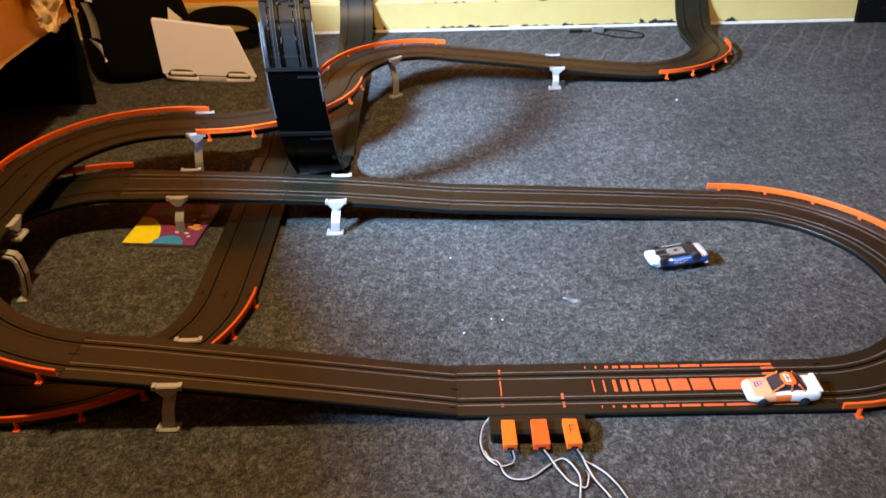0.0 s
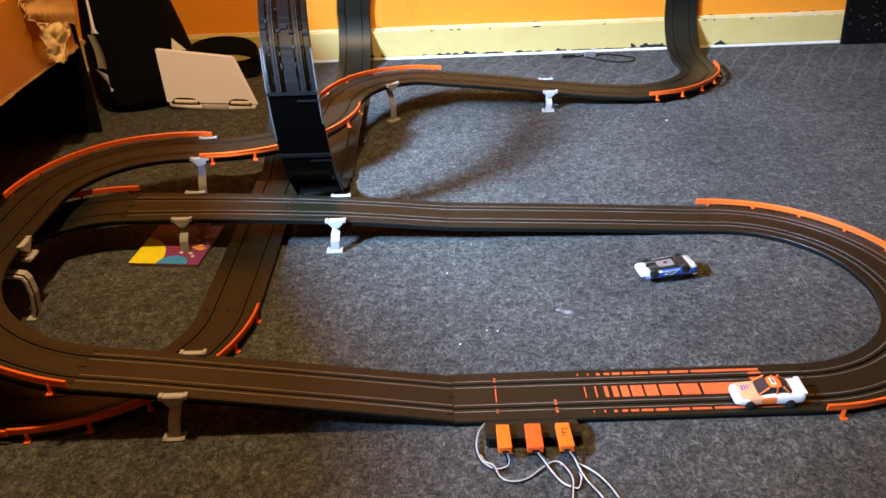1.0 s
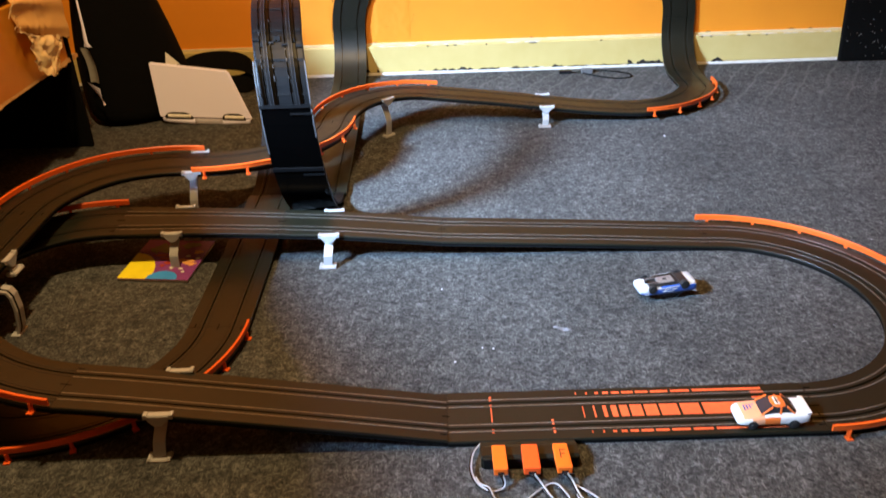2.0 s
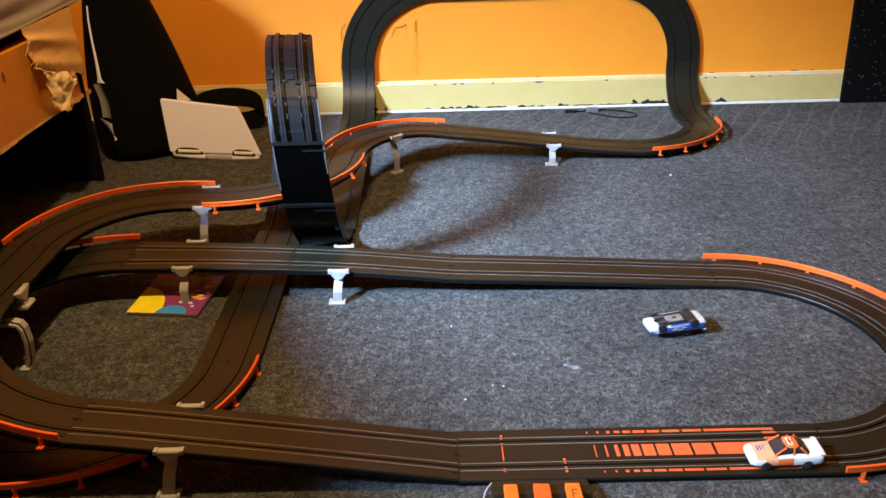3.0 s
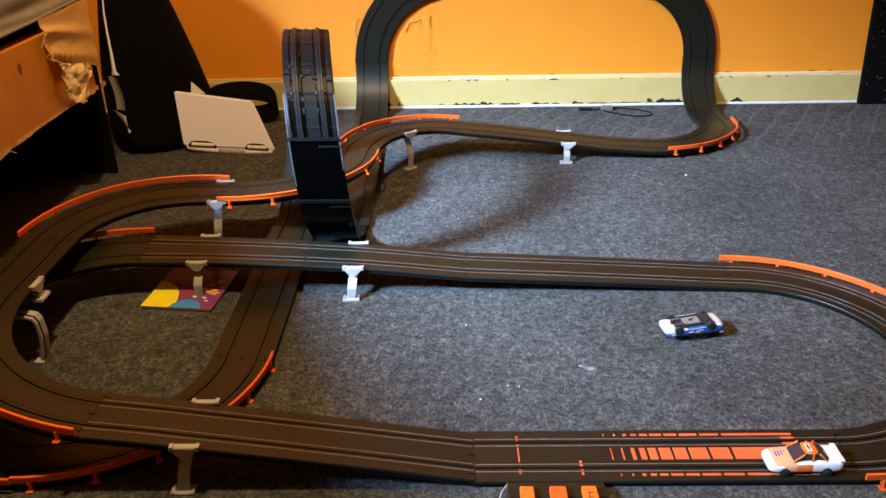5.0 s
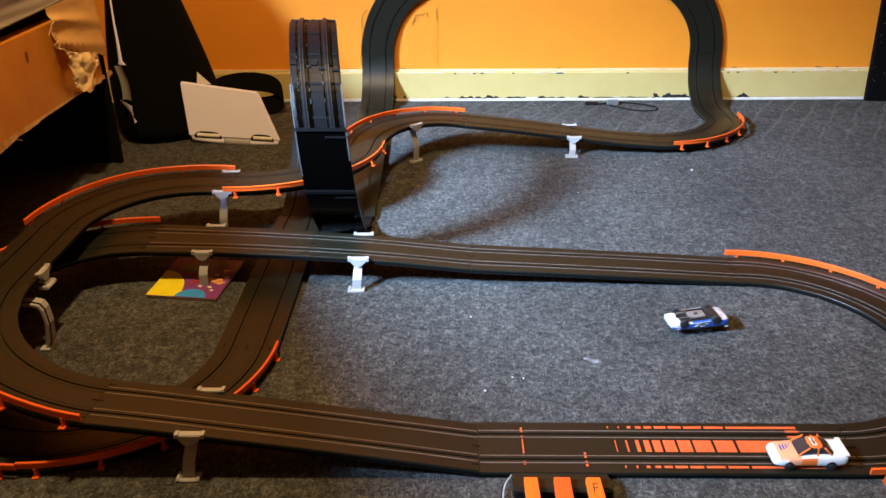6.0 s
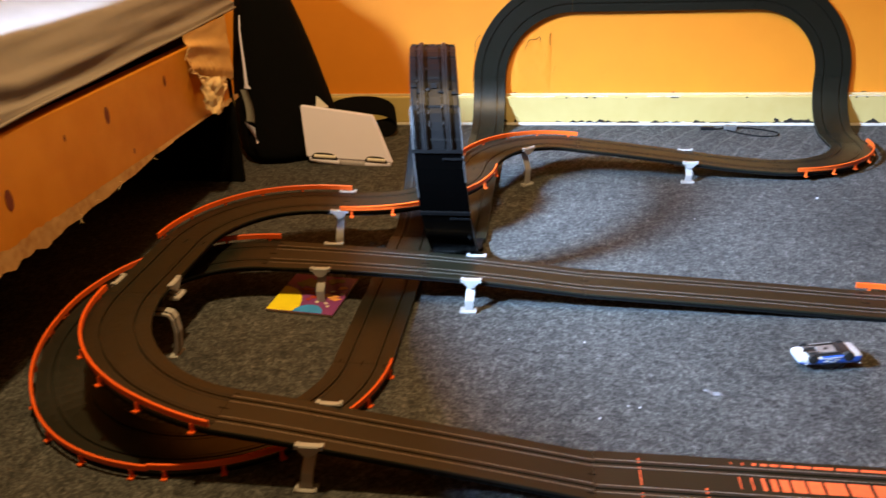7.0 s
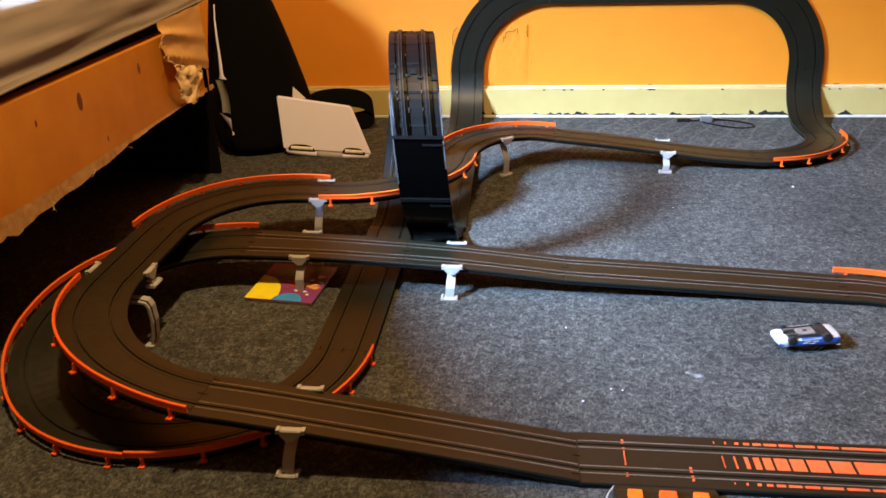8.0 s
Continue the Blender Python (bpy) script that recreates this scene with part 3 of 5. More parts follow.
# arch-shaped support standing under the left bend
def arch_support():
    g = thing("arch_support", "grey plastic inverted-U support standing under the raised bend", "track support", at=(-0.562, 0.228, 0))
    pts = [(-0.026, 0.0), (-0.034, 0.014), (-0.039, 0.036), (-0.038, 0.052), (-0.035, 0.060), (-0.026, 0.0645), (0.026, 0.0645), (0.034, 0.0625), (0.0375, 0.056), (0.039, 0.036), (0.036, 0.012), (0.031, 0.0)]
    fs = []
    for k, (a, h) in enumerate(pts):
        a0, a1 = pts[max(k - 1, 0)], pts[min(k + 1, len(pts) - 1)]
        t = Vector((a1[0] - a0[0], a1[1] - a0[1])).normalized()
        fs.append((Vector((a, 0, h)), Vector((0, 1, 0)), Vector((-t.y, 0, t.x))))
    put("arm", *sweep(fs, [(-0.0085, -0.0015), (0.0085, -0.0015), (0.0085, 0.0015), (-0.0085, 0.0015)]), M_GREY, g)
    put("rib", *sweep([(p - n * 0.004, s, n) for p, s, n in fs], [(-0.001, -0.0025), (0.001, -0.0025), (0.001, 0.0025), (-0.001, 0.0025)]), M_GREY, g)
    # no recess is cut: the groove's shade is a black strip
    put("groove", *sweep(fs, [(-0.0048, 0.0010), (-0.0018, 0.0010), (-0.0018, 0.0018), (-0.0048, 0.0018)]), M_SLOT, g, "dark groove along the arch")
    for x in (-0.026, 0.030):
        part("foot", box_bm(x - 0.006, x + 0.006, -0.012, 0.012, 0, 0.0035, 0.001), M_GREY, g)


arch_support()


# ---- loop details ----
def loop_extra(name, a0, a1, outline, material, steps=14, label=""):
    return put(name, *sweep(loop_frames(a0, a1, steps), outline), material, track, label)


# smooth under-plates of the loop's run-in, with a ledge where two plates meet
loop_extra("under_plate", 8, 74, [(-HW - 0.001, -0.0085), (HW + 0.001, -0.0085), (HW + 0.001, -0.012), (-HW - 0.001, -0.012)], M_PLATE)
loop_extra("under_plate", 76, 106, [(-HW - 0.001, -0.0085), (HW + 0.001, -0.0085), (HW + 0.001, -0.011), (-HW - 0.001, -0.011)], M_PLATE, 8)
for a in (74.5, 106):
    loop_extra("ledge", a, a + 1.6, [(-HW - 0.001, -0.008), (HW + 0.001, -0.008), (HW + 0.001, -0.0145), (-HW - 0.001, -0.0145)], M_LOOP, 2)
    loop_extra("ledge_lip", a - 3.2, a - 2.2, [(0.006, -0.0115), (HW, -0.0115), (HW, -0.0135), (0.006, -0.0135)], M_LOOP, 2)
for q in (-1, 1):
    loop_extra("edge_strip", 84 if q < 0 else 92, 128, [(q * (HW - 0.001), -0.0085), (q * (HW + 0.0012), -0.0085), (q * (HW + 0.0012), -0.0120), (q * (HW - 0.001), -0.0120)], M_EDGE, 10, "worn grey plastic edge clip")
for c in (-SL, SL):
    for q in (-1, 1):
        loop_extra("ridge", 108, 250, [(c + q * 0.0082 - 0.0006, -0.0035), (c + q * 0.0082 + 0.0006, -0.0035), (c + q * 0.0082 + 0.0005, -0.0046), (c + q * 0.0082 - 0.0005, -0.0046)], M_PLATE, 30)
        # greyer than the loop plastic: the ridge highlight is put into the colour
        loop_extra("channel_rib", 106, 252, [(c + q * 0.0024 - 0.0005, -0.0078), (c + q * 0.0024 + 0.0005, -0.0078), (c + q * 0.0024 + 0.0004, -0.0085), (c + q * 0.0024 - 0.0004, -0.0085)], M_RIB, 30, "worn rib along the slot channel")
# cross ribs and ragged connector tabs behind the loop's sections, shadow lines painted black
for a in list(range(112, 250, 17)):
    loop_extra("cross_rib", a, a + 1.1, [(-HW + 0.002, -0.0042), (HW - 0.002, -0.0042), (HW - 0.002, -0.0044), (-HW + 0.002, -0.0044)], M_SLOT, 1)
rnd = random.Random(5)
for a in (138, 186):
    for k in range(7):
        c = -HW + 0.006 + k * (W - 0.012) / 6
        d = (2.2, -1.2, 0.4, 1.8, -0.8, 1.2, -1.8)[k]
        loop_extra("tab", a + d, a + d + (1.2, 2.6, 1.4, 3.2, 1.2, 2.2, 1.6)[k], [(c - 0.0048, -0.0036), (c + 0.0048, -0.0036), (c + 0.0048, -0.0056), (c - 0.0048, -0.0056)], M_SLOT, 1)
for a in range(110, 250, 3):
    for c in (-SL - 0.0082, -SL + 0.0082, SL - 0.0082, SL + 0.0082):
        if rnd.random() < 0.5:
            loop_extra("stud", a + rnd.uniform(0, 1), a + 1.0 + rnd.uniform(0.4, 1.8), [(c - 0.0008, -0.0036), (c + 0.0008, -0.0036), (c + 0.0008, -0.0056), (c - 0.0008, -0.0056)], M_RIB if rnd.random() < 0.35 else M_PLATE, 1)

# dark connector slits at the joints
for key in ("terminal", "ramp", "bend_c", "bend_e", "bend_f", "bend_g", "far_h", "bend_i", "floor_q", "bend_r", "mid_a", "mid_b", "mid_c", "bend_u", "arch_l", "arch_k"):
    p, sd, n = SECTIONS[key][0]
    q = SECTIONS[key][1][0]
    t = (q - p).normalized()
    for c, ln, sh in ((0.0, 0.011, 0.0), (SL + 0.010, 0.007, 0.004), (-SL - 0.010, 0.007, -0.004)):
        f = [(p + t * (sh - ln / 2), sd, n), (p + t * (sh + ln / 2), sd, n)]
        put("joint_slit", *sweep(f, [(c - 0.0006, -0.0008), (c + 0.0006, -0.0008), (c + 0.0006, 0.00035), (c - 0.0006, 0.00035)]), M_SLOT, track)


# ---- printed start grid on the terminal section ----
def decal(name, x0, x1, y0, y1, skew=0.0, material=M_PRINT, z=Z0):
    v = [Vector((x + (skew if k in (1, 2) else 0) * (1 if y == y0 else 0), y, zz)) for zz in (z - 0.0003, z + 0.00022) for k, (x, y) in enumerate(((x0, y0), (x1, y0), (x1, y1), (x0, y1)))]
    return put(name, v, [(0, 1, 2, 3), (4, 5, 6, 7), (0, 1, 5, 4), (1, 2, 6, 5), (2, 3, 7, 6), (3, 0, 4, 7)], material, track)


BARS = ((0.1413, 0.1424), (0.1525, 0.1542), (0.1625, 0.1662), (0.171, 0.1768), (0.180, 0.1882), (0.191, 0.2032), (0.2058, 0.2192), (0.222, 0.2405), (0.2436, 0.2635), (0.2668, 0.3365))
for k, (a, b) in enumerate(BARS):
    decal("print_bar", a, b, 0.0305, 0.0478, 0.003 if k == 9 else 0)
    decal("print_dash", a - 0.004, b - 0.004 if k < 9 else 0.336, 0.0665, 0.0700)
    decal("print_dash", a + 0.004, b + 0.004 if k < 9 else 0.343, 0.0070, 0.0102)
decal("print_dash", 0.322, 0.3365, 0.0525, 0.0555)
decal("print_dash", 0.323, 0.3370, 0.0610, 0.0640)
decal("print_dash", 0.327, 0.3405, 0.0230, 0.0258)
decal("print_dash", 0.328, 0.3420, 0.0142, 0.0170)
decal("print_mark", 0.305, 0.311, 0.0335, 0.0445, -0.004, M_SLOT, Z0 + 0.0003)
decal("print_mark", 0.314, 0.320, 0.0335, 0.0445, -0.004, M_SLOT, Z0 + 0.0003)
decal("print_mark", 0.323, 0.331, 0.0355, 0.0425, -0.003, M_SLOT, Z0 + 0.0003)
for x, ys in ((0.046, ((0.011, 0.0125), (0.0155, 0.0165), (0.0275, 0.0495), (0.0515, 0.0540), (0.0600, 0.0625), (0.0640, 0.0670))), (0.108, ((0.009, 0.0125), (0.0150, 0.0168), (0.0212, 0.0235), (0.0258, 0.0290)))):
    for y0, y1 in ys:
        wide = 0.0012 if y1 - y0 < 0.004 else 0.0006
        decal("start_line", x - wide, x + wide, y0, y1)


# ---- terminal box with three plugs and their leads ----
def terminal_box():
    g = thing("terminal_box", "black plastic power terminal box beside the start track", "terminal box", at=(0.08, -0.02, 0))
    off = Matrix.Translation((-0.08, 0.02, 0))
    bm = bmesh.new()
    prof = [(-0.0005, 0.0), (-0.0005, 0.0078), (-0.012, 0.0128), (-0.0285, 0.0150), (-0.0300, 0.0138), (-0.0305, 0.0)]
    rows = [[bm.verts.new((x, y, z)) for y, z in prof] for x in (0.0315, 0.1262)]
    for j in range(len(prof)):
        k = (j + 1) % len(prof)
        bm.faces.new((rows[0][j], rows[0][k], rows[1][k], rows[1][j]))
    for r in rows:
        bm.faces.new(r)
    bmesh.ops.recalc_face_normals(bm, faces=bm.faces)
    bmesh.ops.bevel(bm, geom=list(bm.edges), offset=0.0012, segments=2, affect="EDGES")
    bm.transform(off)
    part("housing", bm, M_TRACK, g)
    # housing plastic again; black stands for the shade on its front
    part("front_panel", box_bm(0.034, 0.124, -0.0312, -0.0300, 0.0005, 0.0125, 0.0004, 1, off), M_SLOT, g, "front face with sockets, its shade painted black")
    return g


terminal_box()


def plug(x, wide, material, label, tilt, letter=False):
    g = thing("plug", label, "plug", "terminal plugs", at=(x, -0.036, 0.0120))
    bm = box_bm(-wide / 2, wide / 2, -0.0152, 0.0172, 0.0, 0.0082, 0.0009)
    for v in bm.verts:
        v.co.x *= 1.0 - 0.9 * (v.co.y + 0.015)  # slightly wider at the lead end
        v.co.x += (v.co.y + 0.015) * tilt
    part("body", bm, material, g)
    part("mouth", box_bm(-wide * 0.22, wide * 0.22, -0.0158, -0.0140, 0.0006, 0.0040, 0.0004), M_SLOT, g)
    part("strain_relief", box_bm(-0.0015, 0.0015, -0.0185, -0.0150, 0.0002, 0.0030, 0.0007), M_WIRE, g)
    if letter:
        for x0, x1, y0, y1 in ((-0.0028, -0.0018, -0.006, 0.006), (-0.0018, 0.003, 0.0045, 0.0055), (-0.0018, 0.0018, -0.0005, 0.0005)):
            part("scrawl", box_bm(x0, x1, y0 + 0.003, y1 + 0.003, 0.0080, 0.0085), M_CHIP, g)
    return g


plug(0.0488, 0.0134, M_PLUG, "bright orange plastic lead plug in the terminal box", -0.01)
plug(0.0782, 0.0160, M_PLUG_MID, "deeper orange plastic lead plug in the terminal box", 0.0)
plug(0.1088, 0.0142, M_PLUG, "orange plastic lead plug with a handwritten mark", -0.03, True)

L = "thin black and grey twin flex on the carpet"
for pts in ([(0.0490, -0.0535, 0.0135), (0.0508, -0.0565, 0.0065), (0.0478, -0.0600, 0.003), (0.0386, -0.0620, 0.002), (0.0298, -0.0575, 0.003), (0.0233, -0.0490, 0.004), (0.0202, -0.0337, 0.005), (0.0233, -0.0151, 0.006), (0.0305, -0.0025, 0.006)],
            [(0.0240, -0.0440, 0.003), (0.0280, -0.0530, 0.003), (0.0360, -0.0595, 0.004), (0.0404, -0.0704, 0.002), (0.0477, -0.0772, 0.002), (0.0579, -0.0781, 0.002), (0.0687, -0.0738, 0.002), (0.0802, -0.0646, 0.003), (0.0916, -0.0573, 0.004), (0.0996, -0.0575, 0.004), (0.1061, -0.0666, 0.003), (0.1088, -0.0800, 0.005), (0.1073, -0.0929, 0.002), (0.1010, -0.1250, 0.002)],
            [(0.0785, -0.0535, 0.0135), (0.0840, -0.0570, 0.007), (0.0916, -0.0696, 0.003), (0.0989, -0.0811, 0.002), (0.1081, -0.0878, 0.002), (0.1137, -0.0880, 0.002), (0.1175, -0.0769, 0.003), (0.1166, -0.0690, 0.002)],
            [(0.1092, -0.0535, 0.0135), (0.1140, -0.0560, 0.007), (0.1171, -0.0668, 0.005), (0.1224, -0.0790, 0.002), (0.1281, -0.0902, 0.002), (0.1329, -0.0999, 0.002), (0.1420, -0.1250, 0.002)],
            [(0.1156, -0.0575, 0.003), (0.1250, -0.0636, 0.002), (0.1338, -0.0726, 0.002), (0.1398, -0.0821, 0.002), (0.1452, -0.0938, 0.002), (0.1540, -0.1200, 0.002)]):
    ob = tube("lead_wire", pts, 0.0009, M_WIRE)
    tagged(ob, L, "wire", "controller leads")
    tube("second_core", [(x + 0.0014, y + 0.0006, z + 0.0007) for x, y, z in pts], 0.0008, M_WIRE_W, ob, "pale grey core of the flex")


# ---- toy cars ----
def loft(stations, ring):
    """stations: (x, half width, low, high); ring: (across -1..1, up 0..1)."""
    verts, faces, k = [], [], len(ring)
    for x, hw, lo, hi in stations:
        verts += [(x, a * hw, lo + (hi - lo) * b) for a, b in ring]
    for i in range(len(stations) - 1):
        for j in range(k):
            a, b = i * k + j, i * k + (j + 1) % k
            faces.append((a, b, b + k, a + k))
    faces += [tuple(range(k)), tuple(range((len(stations) - 1) * k, len(stations) * k))]
    return verts, faces


def body_mesh(name, stations, ring, mats, choose, parent, label=""):
    v, f = loft(stations, ring)
    ob = put(name, v, f, mats[0], parent, label, smooth=True)
    for m in mats[1:]:
        ob.data.materials.append(m)
    for p in ob.data.polygons:
        p.material_index = choose(p.center, p.normal)
    mod = ob.modifiers.new("round", "SUBSURF")
    mod.levels = mod.render_levels = 1
    return ob


RING = [(-0.80, 0.0), (-1.0, 0.10), (-1.0, 0.55), (-0.94, 0.88), (-0.74, 1.0), (-0.25, 1.03), (0.25, 1.03), (0.74, 1.0), (0.94, 0.88), (1.0, 0.55), (1.0, 0.10), (0.80, 0.0)]
HULL = [(-0.0405, 0.0110, 0.0035, 0.0085), (-0.0395, 0.0140, 0.0025, 0.0105), (-0.0345, 0.0162, 0.0020, 0.0125), (-0.0260, 0.0168, 0.0020, 0.0138), (-0.0120, 0.0168, 0.0020, 0.0150), (0.0060, 0.0168, 0.0020, 0.0156), (0.0220, 0.0170, 0.0020, 0.0165), (0.0320, 0.0168, 0.0025, 0.0172), (0.0385, 0.0160, 0.0035, 0.0172), (0.0400, 0.0150, 0.0045, 0.0165)]
CABIN = [(-0.0150, 0.0125, 0.0135, 0.0148), (-0.0105, 0.0128, 0.0138, 0.0188), (-0.0035, 0.0118, 0.0140, 0.0238), (0.0070, 0.0112, 0.0140, 0.0246), (0.0135, 0.0112, 0.0140, 0.0238), (0.0205, 0.0118, 0.0145, 0.0200), (0.0260, 0.0120, 0.0150, 0.0168)]


def toy_car(name, label, m, hull_mats, hull_pick, roof_mat, marks, scale):
    g = thing(name, label, "toy car")
    body_mesh("body", HULL, RING, hull_mats, hull_pick, g)
    body_mesh("cabin_glass", CABIN, RING, [M_GLASS], lambda c, n: 0, g, "dark smoked windows")
    # roof skin and pillars over the glass
    rs = [(x, hw * 0.90, hi - 0.0012, hi + 0.0004) for x, hw, lo, hi in CABIN[2:5]]
    body_mesh("roof", rs, RING, [roof_mat], lambda c, n: 0, g)
    for q in (-1, 1):
        put("pillar", *sweep([(Vector((-0.0145, q * 0.0122, 0.0150)), Vector((0, 1, 0)), Vector((0.5, 0, 0.86))), (Vector((-0.0035, q * 0.0110, 0.0240)), Vector((0, 1, 0)), Vector((0.3, 0, 0.95)))], [(-0.0009, -0.0009), (0.0009, -0.0009), (0.0009, 0.0009), (-0.0009, 0.0009)]), roof_mat, g)
        put("pillar", *sweep([(Vector((0.0062, q * 0.0121, 0.0150)), Vector((1, 0, 0)), Vector((0, q, 0.2))), (Vector((0.0062, q * 0.0108, 0.0238)), Vector((1, 0, 0)), Vector((0, q, 0.2)))], [(-0.0009, -0.0009), (0.0009, -0.0009), (0.0009, 0.0009), (-0.0009, 0.0009)]), roof_mat, g)
        put("pillar", *sweep([(Vector((0.0215, q * 0.0122, 0.0160)), Vector((0, 1, 0)), Vector((0.5, 0, 0.86))), (Vector((0.0130, q * 0.0108, 0.0240)), Vector((0, 1, 0)), Vector((0.5, 0, 0.86)))], [(-0.0012, -0.0009), (0.0012, -0.0009), (0.0012, 0.0009), (-0.0012, 0.0009)]), roof_mat, g)
    # rear deck spoiler
    part("spoiler", box_bm(0.0345, 0.0402, -0.0150, 0.0150, 0.0160, 0.0182, 0.0008), hull_mats[-1], g)
    # chassis, gears and wheels
    ch = part("chassis", box_bm(-0.0215, 0.0270, -0.0132, 0.0132, 0.0012, 0.0060, 0.0010), M_CHASSIS, g)
    part("motor_plate", box_bm(-0.0125, 0.0100, -0.0078, 0.0078, -0.0002, 0.0016, 0.0006), M_PLATE_G, ch, "worn grey metal motor plate")
    part("gear", box_bm(-0.0035, 0.0015, -0.0022, 0.0022, -0.0008, 0.0002, 0.0004), M_CHASSIS, ch)
    for q in (-1, 1):
        part("frame_rail", box_bm(-0.0200, 0.0130, q * 0.0108 - 0.0010, q * 0.0108 + 0.0010, -0.0006, 0.0020, 0.0005), M_CHASSIS, ch)
    part("gear_block", box_bm(0.0145, 0.0275, -0.0150, 0.0150, 0.0006, 0.0080, 0.0012), M_CHASSIS, ch)
    part("front_block", box_bm(-0.0262, -0.0205, -0.0135, 0.0135, 0.0008, 0.0060, 0.0010), M_CHASSIS, ch)
    part("magnet", box_bm(0.015, 0.020, -0.0090, 0.0090, 0.0000, 0.0018, 0.0004), M_CHASSIS, ch)
    part("guide_pin", box_bm(-0.029, -0.025, -0.0012, 0.0012, -0.0022, 0.0014, 0.0004), M_CHASSIS, ch)
    for q in (-1, 1):
        part("pickup_shoe", box_bm(-0.026, -0.012, q * 0.0062 - 0.0013, q * 0.0062 + 0.0013, -0.0012, 0.0006, 0.0004), M_STEEL, ch)
    for x, r, w in ((-0.0235, 0.0058, 0.0042), (0.0215, 0.0064, 0.0058)):
        part("axle", box_bm(x - 0.0008, x + 0.0008, -0.0145, 0.0145, r - 0.0028, r - 0.0012), M_STEEL, g)
        for q in (-1, 1):
            bm = bmesh.new()
            bmesh.ops.create_cone(bm, cap_ends=True, segments=20, radius1=r, radius2=r, depth=w)
            bmesh.ops.bevel(bm, geom=[e for e in bm.edges if abs(e.verts[0].co.z - e.verts[1].co.z) < 1e-6], offset=0.0007, segments=2, affect="EDGES")
            bm.transform(Matrix.Translation((x, q * (0.0172 - w / 2), r - 0.002)) @ Matrix.Rotation(math.pi / 2, 4, "X"))
            wh = part("wheel", bm, M_TYRE, g)
            bm = bmesh.new()
            bmesh.ops.create_cone(bm, cap_ends=True, segments=14, radius1=r * 0.55, radius2=r * 0.45, depth=0.0008)
            bm.transform(Matrix.Translation((x, q * 0.0174, r - 0.002)) @ Matrix.Rotation(math.pi / 2, 4, "X"))
            part("hub", bm, M_CHASSIS, wh)
    for k, (x0, x1, y0, y1, z0, z1, mm) in enumerate(marks):
        part("marking", box_bm(x0, x1, y0, y1, z0, z1), mm, g)
    g.matrix_basis = m @ Matrix.Scale(scale, 4)
    return g


def orange_pick(c, n):
    if c.x > 0.024 or c.x < -0.036 or (c.x < -0.026 and abs(n.y) > 0.6):
        return 2
    if abs(n.y) > 0.75:
        return 1 if -0.018 < c.x < 0.012 and c.z < 0.0135 + c.x * 0.1 else (2 if c.x > 0.0 else 0)
    return 0 if c.x < -0.012 else 2


bars = [(-0.030 + k * 0.0035, -0.0285 + k * 0.0035, -0.002 + k * 0.0012, 0.006 + k * 0.0006, 0.0139, 0.01465) for k in range(4)]
toy_car("orange_race_car", "orange and white toy stock car standing on the start grid", pose(0.3265, 0.0195, Z0 + 0.0020, 0, 0, 0),
        [M_CARP, M_CARO, M_CARW], orange_pick, M_CARO,
        [(*b, M_CARB) for b in bars] + [(0.001, 0.0065, -0.006, -0.001, 0.0246, 0.0252, M_CARW), (0.001, 0.0065, 0.001, 0.006, 0.0246, 0.0252, M_CARW), (0.003, 0.0045, -0.005, 0.005, 0.0249, 0.0254, M_GLASS)], 0.90)


def blue_pick(c, n):
    if abs(c.x) < 0.017 and abs(c.y) > 0.0128:
        return 1
    if abs(n.y) > 0.5 and c.z > 0.0058:
        return 1
    return 1 if abs(n.x) > 0.6 and c.z > 0.0085 else 0


# roof and pillars in dark glass paint the shade under the upturned hull
toy_car("blue_race_car", "white and blue toy stock car lying upside down on the carpet", pose(0.2855, 0.2715, 0.0238, 180, -4, 9),
               [M_CARS, M_CARB, M_CARS], blue_pick, M_GLASS,
               [(x0, x1, q * 0.0171 - 0.0003, q * 0.0171 + 0.0003, z0, z1, M_CARS) for q in (-1, 1) for x0, x1, z0, z1 in
                ((-0.014, 0.013, 0.0030, 0.0042), (-0.010, -0.004, 0.0075, 0.0088), (-0.002, 0.006, 0.0090, 0.0100), (0.003, 0.010, 0.0062, 0.0074), (-0.007, 0.001, 0.0056, 0.0064), (-0.034, -0.029, 0.0085, 0.0096))], 0.95)


